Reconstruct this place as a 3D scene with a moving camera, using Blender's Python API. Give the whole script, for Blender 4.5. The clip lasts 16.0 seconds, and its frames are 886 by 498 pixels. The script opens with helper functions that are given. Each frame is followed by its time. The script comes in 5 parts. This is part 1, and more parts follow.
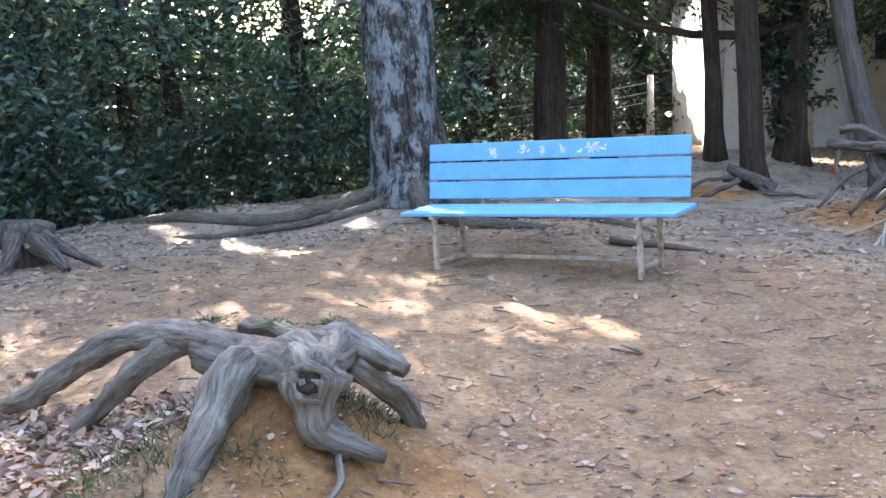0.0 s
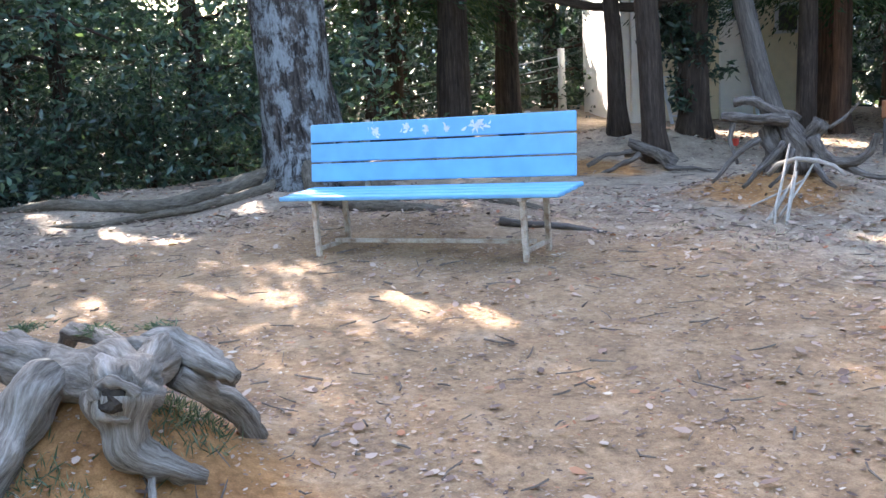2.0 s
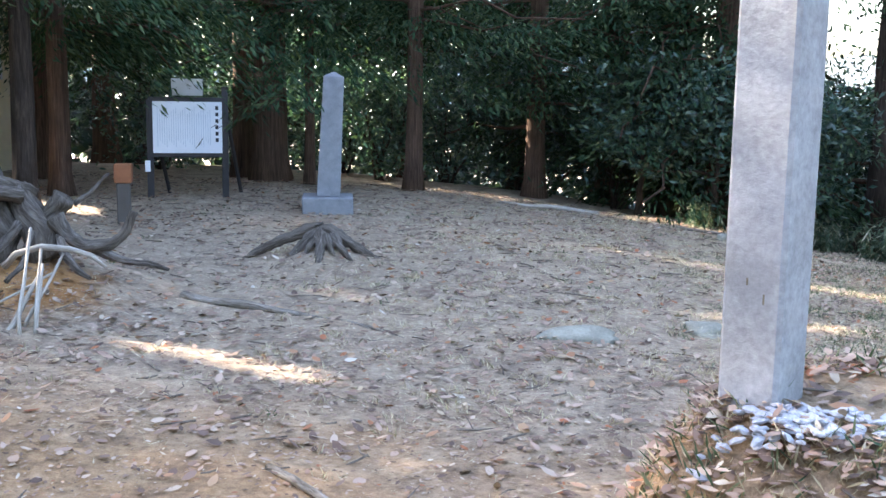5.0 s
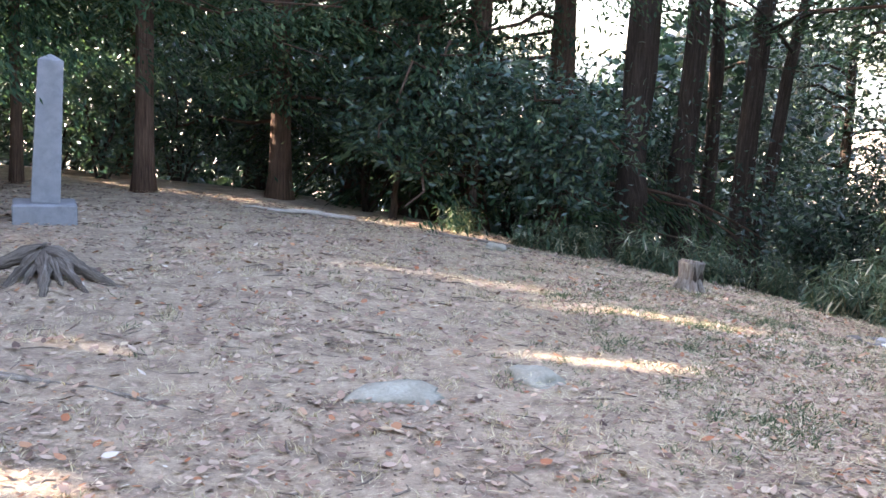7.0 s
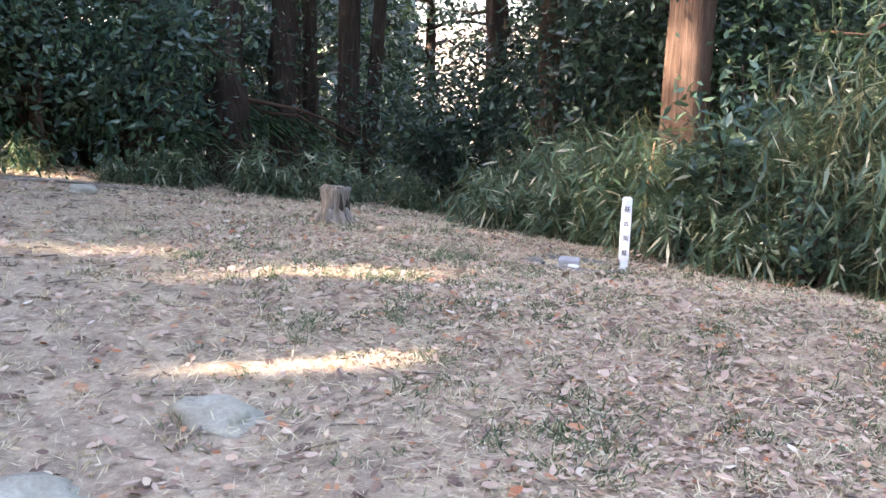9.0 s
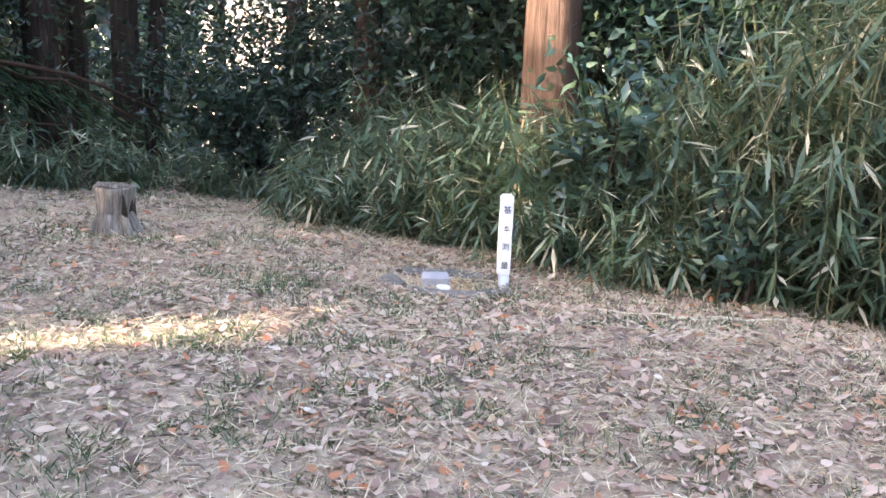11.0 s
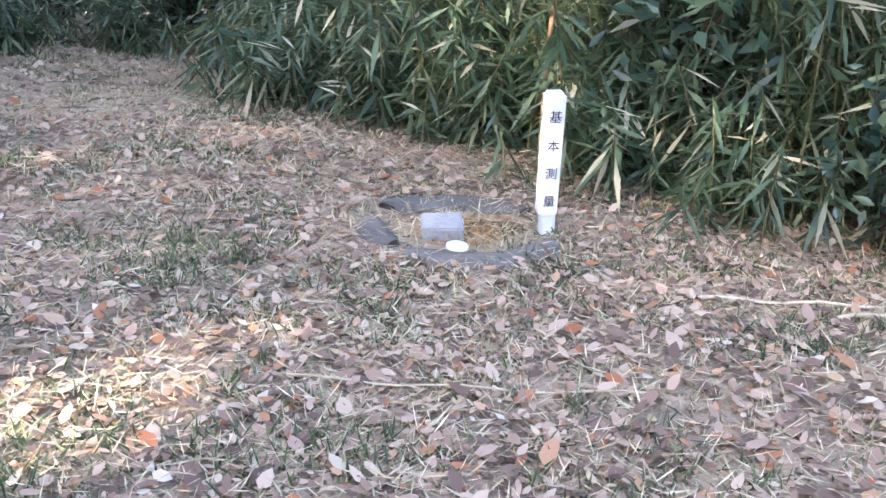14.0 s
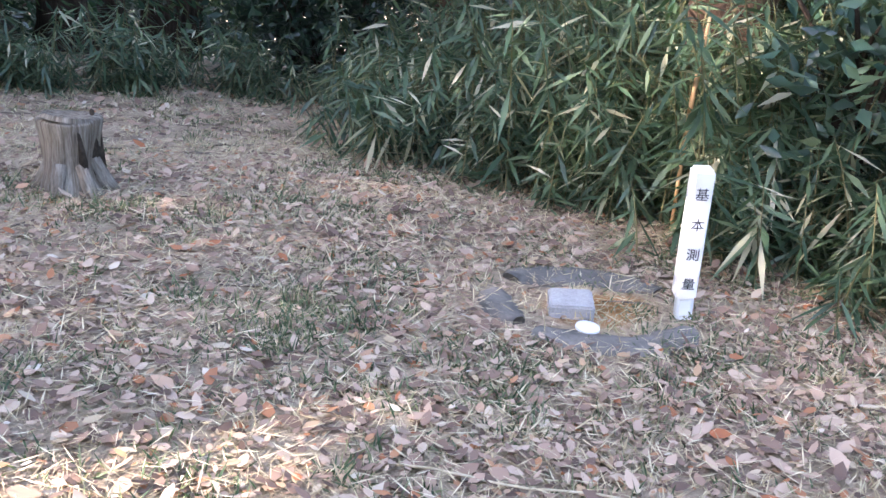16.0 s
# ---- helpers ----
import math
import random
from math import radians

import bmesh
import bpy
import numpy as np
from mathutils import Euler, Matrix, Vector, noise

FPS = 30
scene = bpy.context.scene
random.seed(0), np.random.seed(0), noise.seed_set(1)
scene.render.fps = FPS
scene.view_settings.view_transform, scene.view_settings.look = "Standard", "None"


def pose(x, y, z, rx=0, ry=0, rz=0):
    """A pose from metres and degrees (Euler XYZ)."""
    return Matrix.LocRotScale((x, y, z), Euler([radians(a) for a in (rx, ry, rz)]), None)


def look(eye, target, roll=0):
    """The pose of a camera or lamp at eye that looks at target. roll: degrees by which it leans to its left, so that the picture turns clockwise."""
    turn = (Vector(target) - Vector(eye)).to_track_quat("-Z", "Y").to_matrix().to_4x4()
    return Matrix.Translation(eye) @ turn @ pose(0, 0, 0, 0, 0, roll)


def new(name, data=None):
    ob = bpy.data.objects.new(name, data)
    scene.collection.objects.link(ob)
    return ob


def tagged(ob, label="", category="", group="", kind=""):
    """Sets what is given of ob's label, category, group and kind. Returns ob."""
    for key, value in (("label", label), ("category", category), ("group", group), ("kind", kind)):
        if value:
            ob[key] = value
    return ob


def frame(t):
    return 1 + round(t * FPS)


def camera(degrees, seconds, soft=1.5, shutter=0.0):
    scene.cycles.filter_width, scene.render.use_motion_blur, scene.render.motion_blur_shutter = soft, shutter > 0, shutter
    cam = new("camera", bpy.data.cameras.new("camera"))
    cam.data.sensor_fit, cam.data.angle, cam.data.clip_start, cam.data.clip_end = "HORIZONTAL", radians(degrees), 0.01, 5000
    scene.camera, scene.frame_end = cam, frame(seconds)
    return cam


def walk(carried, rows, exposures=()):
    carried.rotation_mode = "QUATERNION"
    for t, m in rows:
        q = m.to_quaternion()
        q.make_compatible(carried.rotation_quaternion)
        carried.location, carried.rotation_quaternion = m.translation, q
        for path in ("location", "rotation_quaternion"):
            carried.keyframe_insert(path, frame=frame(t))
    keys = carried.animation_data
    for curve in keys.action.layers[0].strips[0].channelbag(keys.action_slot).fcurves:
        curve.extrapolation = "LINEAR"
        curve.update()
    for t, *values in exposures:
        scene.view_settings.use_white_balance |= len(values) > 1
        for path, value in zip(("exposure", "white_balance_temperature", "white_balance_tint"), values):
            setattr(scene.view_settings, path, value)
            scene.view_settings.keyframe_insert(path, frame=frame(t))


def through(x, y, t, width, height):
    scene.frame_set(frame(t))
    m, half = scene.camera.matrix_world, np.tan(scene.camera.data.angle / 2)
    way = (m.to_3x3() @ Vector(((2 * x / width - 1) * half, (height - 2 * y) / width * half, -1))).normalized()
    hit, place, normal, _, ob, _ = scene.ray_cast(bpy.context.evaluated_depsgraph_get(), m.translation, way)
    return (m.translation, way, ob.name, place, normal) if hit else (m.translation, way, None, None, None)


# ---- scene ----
cam = camera(47.0, 16.0)
PATH = [
    (0, (1.518, -2.134, 1.294), (-0.146, -1.071, 0.973), -2.3),
    (0.5, (1.505, -2.107, 1.284), (-0.16, -1.048, 0.957), -2.2),
    (1, (1.499, -2.081, 1.28), (-0.168, -1.027, 0.947), -1.8),
    (1.5, (1.501, -1.934, 1.303), (-0.157, -0.872, 0.952), -2.2),
    (2, (1.436, -1.724, 1.283), (-0.141, -0.552, 0.91), -3.0),
    (2.5, (1.211, -1.491, 1.299), (-0.181, -0.113, 0.894), -2.5),
    (3, (0.94, -1.205, 1.298), (-0.188, 0.396, 0.893), -1.8),
    (3.5, (0.71, -0.913, 1.313), (-0.155, 0.86, 0.983), -0.8),
    (4, (0.575, -0.725, 1.33), (-0.066, 1.144, 1.012), -1.1),
    (4.2, (0.515, -0.67, 1.325), (-0.05, 1.221, 1.004), -0.7),
    (6.3, (0.021, 0.016, 1.376), (0.024, 1.994, 1.081), 2.7),
    (6.5, (-0.043, 0.183, 1.375), (0.028, 2.159, 1.076), 2.8),
    (7, (-0.164, 0.575, 1.39), (0.052, 2.538, 1.076), 3.0),
    (7.5, (-0.233, 0.991, 1.379), (0.144, 2.928, 1.054), 2.5),
    (8, (-0.302, 1.524, 1.349), (0.303, 3.39, 0.959), 2.4),
    (8.5, (-0.229, 1.9, 1.342), (0.578, 3.673, 0.891), 1.3),
    (9, (-0.102, 2.335, 1.326), (0.887, 4.009, 0.858), 1.5),
    (9.5, (0.02, 2.73, 1.331), (1.155, 4.306, 0.851), 1.9),
    (10, (0.149, 3.106, 1.328), (1.391, 4.594, 0.834), 2.6),
    (10.2, (0.223, 3.258, 1.321), (1.497, 4.716, 0.82), 2.9),
    (12.3, (1.244, 4.685, 1.183), (2.56, 6.06, 0.571), 2.3),
    (12.5, (1.326, 4.79, 1.178), (2.644, 6.157, 0.548), 2.2),
    (13, (1.541, 5.072, 1.145), (2.868, 6.404, 0.461), 2.1),
    (13.5, (1.704, 5.273, 1.124), (3.007, 6.56, 0.319), 2.2),
    (14, (1.803, 5.38, 1.111), (3.068, 6.648, 0.221), 1.9),
    (14.5, (1.854, 5.423, 1.11), (3.089, 6.689, 0.177), 1.6),
    (15, (1.891, 5.456, 1.108), (3.111, 6.734, 0.17), 1.5),
    (15.5, (1.912, 5.497, 1.108), (3.115, 6.818, 0.209), 1.9),
    (16, (1.879, 5.589, 1.079), (3.022, 7.02, 0.275), 2.9),
]
walk(cam, [(t, look(eye, target, roll)) for t, eye, target, roll in PATH], [(0.0, 3.5, 6550, 20), (2.0, 3.5, 6450, 19), (3.5, 3.42, 6200, 15), (4.2, 3.48, 6250, 15), (6.5, 3.7, 6900, 24), (10.0, 3.75, 7000, 25), (13.0, 3.9, 6750, 23), (16.0, 3.72, 6600, 23)])

# ---- world and sun ----
SUN = Vector((-0.95, 0.26, 0.43)).normalized()      # towards the sun
world = bpy.data.worlds.new("sky")
scene.world = world
world.use_nodes = True
wn = world.node_tree
sky = wn.nodes.new("ShaderNodeTexSky")
sky.sky_type, sky.sun_disc = "NISHITA", False
sky.sun_elevation = math.asin(SUN.z)
sky.sun_rotation = math.atan2(SUN.x, SUN.y)
sky.air_density, sky.dust_density = 1.0, 2.5
wn.nodes["Background"].inputs["Strength"].default_value = 0.15
wn.links.new(sky.outputs[0], wn.nodes["Background"].inputs["Color"])
sun = new("sun", bpy.data.lights.new("sun", "SUN"))
sun.data.energy, sun.data.angle, sun.data.color = 4.5, radians(0.53), (1.0, 0.93, 0.80)
sun.matrix_world = look(SUN * 50, (0, 0, 0))

rng = np.random.default_rng(7)

# streaks of ground that the low sun reaches through gaps in the wood: x0, y0, x1, y1, half width
GAPS = [(-3.0, 1.28, -2.25, 1.32, .17), (-3.9, .73, -3.35, .76, .15), (-4.2, 1.12, -3.95, 1.33, .10), (-4.5, 0, -3.9, .14, .13), (-8.2, .8, -6.9, .9, .3),
        (-6.5, 1.0, -5.7, 1.15, .15), (-6.9, 2.4, -6.5, 2.2, .2), (-2.1, 4.27, -.95, 3.95, .12), (-1.5, 8.9, -.3, 9.0, .10), (-1.55, 5.6, -1.15, 5.58, .10),
        (.3, 8.1, 1.15, 8.3, .22), (-1.3, 8.75, .3, 8.4, .14), (1.2, 7.38, 2.25, 7.1, .17), (.8, 6.03, 1.7, 5.72, .17), (-.3, 4.2, .2, 4.1, .06), (1.9, 7.22, 2.6, 7.3, .12), (2.7, 7.33, 3.35, 7.47, .05),
        (3.7, 7.42, 4.1, 7.44, .05), (-3.2, 9.0, -2.2, 8.7, .12), (-10.8, 12.1, -4.8, 9.3, .8), (-5.6, 15.2, .2, 13.0, 1.1)]


# ---- ground ----
def bump(x, y, cx, cy, r, h):
    return h * np.exp(-((x - cx) ** 2 + (y - cy) ** 2) / (r * r))


def ground_z(x, y):
    """Height of the trodden hilltop and the slopes that fall away round it."""
    x, y = np.asarray(x, float), np.asarray(y, float)
    u = 0.45 * x + 0.25 * (y - 5)
    z = -np.where(u > 3.6, 0.713 + 0.396 * (u - 3.6), 0.055 * np.maximum(u, 0) ** 2)
    z = z + bump(x, y, -4.6, 3.0, 1.3, 0.16) + bump(x, y, -2.5, 2.7, 1.0, 0.06) + bump(x, y, -8.3, 1.7, 0.8, 0.10) + bump(x, y, -7.4, 2.9, 0.9, 0.10) + bump(x, y, -1.72, -0.92, 0.55, 0.22) + bump(x, y, -1.58, -0.80, .30, .13)
    z = z + bump(x, y, -3.3, 5.25, 0.75, 0.27) + bump(x, y, -7.2, 7.6, 1.1, 0.32) + bump(x, y, -1.9, 7.1, .45, .1)
    r = np.hypot(x - 0.80, y - 1.50)                       # earth bank that carries the concrete post
    s = np.clip((0.72 - r) / 0.48, 0, 1)
    z = z + 0.66 * s * s * (3 - 2 * s) + bump(x, y, .95, 1.75, .75, .10)
    z = z + bump(x, y, 3.7, 5.5, 1.0, 0.10) - bump(x, y, 2.9, 7.0, 0.5, 0.03)
    left = np.maximum(0, -9.2 - 0.25 * (y - 1) - x)        # fall behind the left edge
    z = z - np.where(y < 6, 0.32 * left, 0.32 * left * np.exp(-(y - 6) / 3.0)) * (y > -30)
    back = np.maximum(0, y - 15.5)
    z = z - 0.10 * back
    z = z + 0.02 * np.sin(1.7 * x + 0.6 * y) * np.sin(1.3 * y - 0.4 * x) + 0.008 * np.sin(5.1 * x + 2) * np.sin(4.3 * y)
    return np.maximum(z, -7.0 - 0.2 * np.sin(x * .02))


def gz(x, y):
    return float(ground_z(x, y))


def bare(x, y):
    """1 on the trodden bare earth round the bench, 0 where litter and dry grass lie."""
    d = np.hypot((x + 2.3) / 3.2, (y - 0.6) / 2.3)
    d = np.minimum(d, np.hypot((x + 6.2) / 1.7, (y - 5.6) / 2.2))
    return np.clip((1.25 - d) / 0.5, 0, 1)


# ---- materials ----
def material(name, rough=0.8, spec=0.3):
    m = bpy.data.materials.new(name)
    m.use_nodes = True
    b = m.node_tree.nodes["Principled BSDF"]
    b.inputs["Roughness"].default_value = rough
    b.inputs["Specular IOR Level"].default_value = spec
    return m, m.node_tree, b


def node(tree, kind, **values):
    n = tree.nodes.new(kind)
    for key, value in values.items():
        n.inputs[key.replace("_", " ")].default_value = value
    return n


def ramp(tree, source, stops):
    r = tree.nodes.new("ShaderNodeValToRGB")
    while len(r.color_ramp.elements) < len(stops):
        r.color_ramp.elements.new(0.5)
    for e, (p, c) in zip(r.color_ramp.elements, stops):
        e.position, e.color = p, (*c, 1)
    tree.links.new(source, r.inputs[0])
    return r.outputs[0]


def mixed(tree, fac, a, b, blend="MIX"):
    m = tree.nodes.new("ShaderNodeMix")
    m.data_type, m.blend_type = "RGBA", blend
    for value, socket in ((fac, m.inputs[0]), (a, m.inputs[6]), (b, m.inputs[7])):
        if isinstance(value, bpy.types.NodeSocket):
            tree.links.new(value, socket)
        elif isinstance(value, tuple):
            socket.default_value = (*value, 1)
        else:
            socket.default_value = value
    return m.outputs[2]


def relief(tree, b, source, strength, distance):
    n = tree.nodes.new("ShaderNodeBump")
    n.inputs["Strength"].default_value, n.inputs["Distance"].default_value = strength, distance
    tree.links.new(source, n.inputs["Height"])
    tree.links.new(n.outputs[0], b.inputs["Normal"])


def coords(tree, scale=(1, 1, 1), kind="Object"):
    c, m = tree.nodes.new("ShaderNodeTexCoord"), tree.nodes.new("ShaderNodeMapping")
    m.inputs["Scale"].default_value = scale
    tree.links.new(c.outputs[kind], m.inputs[0])
    return m.outputs[0]


def rough_stuff(name, stops, scale=6.0, fine=60.0, rough=0.85, depth=0.01, stretch=(1, 1, 1), spec=0.25, strength=0.7):
    """A mottled surface: colour from two noises, relief from the finer one."""
    m, t, b = material(name, rough, spec)
    c = coords(t, stretch)
    n1, n2 = node(t, "ShaderNodeTexNoise", Scale=scale, Detail=8.0, Roughness=0.65), node(t, "ShaderNodeTexNoise", Scale=fine, Detail=6.0, Roughness=0.7)
    t.links.new(c, n1.inputs[0]), t.links.new(c, n2.inputs[0])
    col = ramp(t, n1.outputs[0], stops)
    col = mixed(t, 0.6, col, ramp(t, n2.outputs[0], [(0.25, (.45, .45, .45)), (0.75, (1.25, 1.25, 1.25))]), "MULTIPLY")
    t.links.new(col, b.inputs["Base Color"])
    relief(t, b, n2.outputs[0], strength, depth)
    return m


def grained(name, stops, across=18.0, along=0.12, rough=0.9, depth=0.02, blotch=None):
    """Wood or bark whose streaks run along the limb."""
    m, t, b = material(name, rough, 0.2)
    a = t.nodes.new("ShaderNodeAttribute")
    a.attribute_name = "grain"
    mp = t.nodes.new("ShaderNodeMapping")
    mp.inputs["Scale"].default_value = (1, 1, along)
    t.links.new(a.outputs["Vector"], mp.inputs[0])
    n1, n2, n3 = node(t, "ShaderNodeTexNoise", Scale=across, Detail=7.0, Roughness=0.7, Distortion=0.4), node(t, "ShaderNodeTexNoise", Scale=across * 3.1, Detail=5.0, Roughness=0.7), node(t, "ShaderNodeTexNoise", Scale=3.0, Detail=5.0)
    t.links.new(mp.outputs[0], n1.inputs[0]), t.links.new(mp.outputs[0], n2.inputs[0]), t.links.new(coords(t), n3.inputs[0])
    col = ramp(t, n1.outputs[0], stops)
    col = mixed(t, 0.7, col, ramp(t, n2.outputs[0], [(0.3, (.45, .43, .4)), (0.7, (1.3, 1.3, 1.3))]), "MULTIPLY")
    col = mixed(t, 0.6, col, ramp(t, n3.outputs[0], [(0.3, (.6, .57, .53)), (0.7, (1.2, 1.2, 1.2))]), "MULTIPLY")
    if blotch:
        n4 = node(t, "ShaderNodeTexNoise", Scale=3.6, Detail=10.0, Roughness=0.78)
        t.links.new(coords(t, (1, 1, .7)), n4.inputs[0])
        col = mixed(t, ramp(t, n4.outputs[0], [(0.47, (0, 0, 0)), (0.55, (1, 1, 1))]), col, mixed(t, ramp(t, n1.outputs[0], [(0.36, (0, 0, 0)), (0.47, (1, 1, 1))]), col, blotch))
        col = mixed(t, 0.65, col, ramp(t, n2.outputs[0], [(0.3, (.6, .6, .6)), (0.7, (1.2, 1.2, 1.2))]), "MULTIPLY")
    t.links.new(col, b.inputs["Base Color"])
    relief(t, b, mixed(t, 0.4, n1.outputs[0], n2.outputs[0]), 1.0, depth)
    return m


def leaf_stuff(name, stops, rough=0.45, spec=0.4, through=0.25):
    """Leaves: each one its own tone, with some light let through."""
    m, t, b = material(name, rough, spec)
    g = t.nodes.new("ShaderNodeNewGeometry")
    col = ramp(t, g.outputs["Random Per Island"], stops)
    t.links.new(col, b.inputs["Base Color"])
    if through:
        tr = t.nodes.new("ShaderNodeBsdfTranslucent")
        t.links.new(mixed(t, 1.0, col, (1.1, 1.3, 0.8), "MULTIPLY"), tr.inputs[0])
        mx = t.nodes.new("ShaderNodeMixShader")
        mx.inputs[0].default_value = through
        t.links.new(b.outputs[0], mx.inputs[1]), t.links.new(tr.outputs[0], mx.inputs[2])
        t.links.new(mx.outputs[0], t.nodes["Material Output"].inputs[0])
    return m


def ground_material():
    m, t, b = material("earth", 0.95, 0.15)
    c = coords(t)
    big, mid, fine, grit = (node(t, "ShaderNodeTexNoise", Scale=s, Detail=8.0, Roughness=0.65) for s in (0.7, 4.0, 28.0, 160.0))
    for n in (big, mid, fine, grit):
        t.links.new(c, n.inputs[0])
    soil = ramp(t, mid.outputs[0], [(0.3, (.25, .165, .10)), (0.52, (.40, .265, .15)), (0.72, (.49, .35, .22))])
    duff = ramp(t, mid.outputs[0], [(0.3, (.22, .17, .13)), (0.5, (.38, .305, .225)), (0.72, (.52, .43, .31))])
    sep = t.nodes.new("ShaderNodeVectorMath")
    sep.operation = "SUBTRACT"
    t.links.new(c, sep.inputs[0])
    sep.inputs[1].default_value = (-2.3, 0.6, 0)
    sc = t.nodes.new("ShaderNodeVectorMath")
    sc.operation = "MULTIPLY"
    t.links.new(sep.outputs[0], sc.inputs[0])
    sc.inputs[1].default_value = (1 / 4.2, 1 / 3.0, 0)
    ln = t.nodes.new("ShaderNodeVectorMath")
    ln.operation = "LENGTH"
    t.links.new(sc.outputs[0], ln.inputs[0])
    add = t.nodes.new("ShaderNodeMath")
    add.operation = "MULTIPLY_ADD"
    t.links.new(big.outputs[0], add.inputs[0])
    add.inputs[1].default_value = 1.1
    t.links.new(ln.outputs["Value"], add.inputs[2])
    far = ramp(t, add.outputs[0], [(0.0, (0, 0, 0)), (1.25 / 2, (0, 0, 0)), (1.75 / 2, (1, 1, 1))])
    half = t.nodes.new("ShaderNodeMath")
    half.operation = "MULTIPLY"
    half.inputs[1].default_value = 0.5
    t.links.new(add.outputs[0], half.inputs[0])
    t.links.new(half.outputs[0], far.node.inputs[0])
    col = mixed(t, far, soil, duff)
    clay = ramp(t, mid.outputs[0], [(0.3, (.27, .135, .055)), (0.5, (.44, .235, .095)), (0.72, (.52, .32, .16))])
    for cx, cy, rx, ry in ((-1.30, -.75, .60, .48), (-3.3, 4.85, .7, .45), (-6.2, 6.0, .7, .4), (4.05, 7.5, .2, .14)):
        d = t.nodes.new("ShaderNodeVectorMath")
        d.operation = "SUBTRACT"
        t.links.new(c, d.inputs[0])
        d.inputs[1].default_value = (cx, cy, 0)
        e = t.nodes.new("ShaderNodeVectorMath")
        e.operation = "MULTIPLY"
        t.links.new(d.outputs[0], e.inputs[0])
        e.inputs[1].default_value = (.5 / rx, .5 / ry, 0)
        ln2 = t.nodes.new("ShaderNodeVectorMath")
        ln2.operation = "LENGTH"
        t.links.new(e.outputs[0], ln2.inputs[0])
        am = t.nodes.new("ShaderNodeMath")
        am.operation = "MULTIPLY_ADD"
        t.links.new(mid.outputs[0], am.inputs[0])
        am.inputs[1].default_value = .6
        t.links.new(ln2.outputs["Value"], am.inputs[2])
        col = mixed(t, ramp(t, am.outputs[0], [(0.62, (1, 1, 1)), (0.92, (0, 0, 0))]), col, clay)
    col = mixed(t, 0.75, col, ramp(t, fine.outputs[0], [(0.3, (.55, .52, .5)), (0.7, (1.35, 1.33, 1.3))]), "MULTIPLY")
    col = mixed(t, 0.5, col, ramp(t, grit.outputs[0], [(0.3, (.5, .5, .5)), (0.7, (1.4, 1.4, 1.4))]), "MULTIPLY")
    t.links.new(col, b.inputs["Base Color"])
    hgt = mixed(t, 0.5, fine.outputs[0], grit.outputs[0])
    relief(t, b, hgt, 0.9, 0.02)
    return m


EARTH = ground_material()
ORANGE = rough_stuff("orange clay", [(0.3, (.22, .115, .05)), (0.5, (.38, .20, .085)), (0.72, (.46, .28, .14))], 5, 45, 0.95, 0.02)
DEADWOOD = grained("weathered grey wood", [(0.28, (.05, .04, .032)), (0.42, (.20, .17, .135)), (0.58, (.35, .315, .265)), (0.78, (.53, .50, .46))], 48, 0.14, 0.85, 0.02)
MOSSROOT = grained("brown mossy root bark", [(0.3, (.085, .07, .05)), (0.55, (.21, .18, .135)), (0.78, (.34, .31, .25))], 26, 0.3, 0.95, 0.03)
DARKWOOD = grained("dark grey-brown dead wood", [(0.28, (.03, .024, .019)), (0.45, (.13, .108, .088)), (0.6, (.24, .21, .18)), (0.8, (.42, .39, .35))], 40, 0.16, 0.9, 0.025)
PALEWOOD = grained("pale stripped wood", [(0.3, (.30, .26, .21)), (0.7, (.66, .61, .53))], 60, 0.1, 0.8, 0.006)
# Near-black wood that stands for the darkness inside the hollow and splits.
DARKHOLE = rough_stuff("dark hole wood", [(0.3, (.02, .016, .012)), (0.7, (.09, .07, .05))], 20, 80, 0.95, 0.02)
BARK = grained("dark brown bark", [(0.3, (.028, .02, .015)), (0.55, (.075, .055, .042)), (0.75, (.14, .105, .085))], 16, 0.16, 0.95, 0.03)
REDBARK = grained("red-brown cedar bark", [(0.3, (.045, .027, .02)), (0.5, (.12, .075, .052)), (0.75, (.22, .145, .105))], 30, 0.07, 0.95, 0.03)
GREYBARK = grained("grey-brown bark", [(0.3, (.07, .06, .05)), (0.7, (.25, .22, .195))], 18, 0.18, 0.9, 0.02)
LICHEN = grained("lichen-mottled old bark", [(0.34, (.018, .015, .013)), (0.5, (.085, .072, .062)), (0.72, (.20, .18, .16))], 11, 0.42, 0.95, 0.07, (.34, .365, .365))
LEAF_DARK = leaf_stuff("dark evergreen leaves", [(0.0, (.011, .029, .021)), (0.5, (.025, .056, .036)), (0.85, (.045, .088, .050)), (1.0, (.105, .135, .07))], 0.30, 0.55, 0.2)
# The lighter, bluish tones carry the sky's sheen on the leaves as colour.
LEAF_MID = leaf_stuff("glossy green leaves with sheen tint", [(0.0, (.024, .055, .046)), (0.5, (.058, .12, .088)), (1.0, (.12, .165, .085))], 0.28, 0.6, 0.25)
LEAF_CEDAR = leaf_stuff("cedar sprays", [(0.0, (.012, .032, .016)), (0.6, (.03, .066, .028)), (1.0, (.085, .11, .045))], 0.7, 0.2, 0.2)
LEAF_BAMBOO = leaf_stuff("bamboo grass leaves", [(0.0, (.03, .065, .038)), (0.5, (.065, .115, .062)), (0.84, (.13, .18, .10)), (0.91, (.36, .34, .23)), (1.0, (.58, .54, .42))], 0.38, 0.5, 0.3)
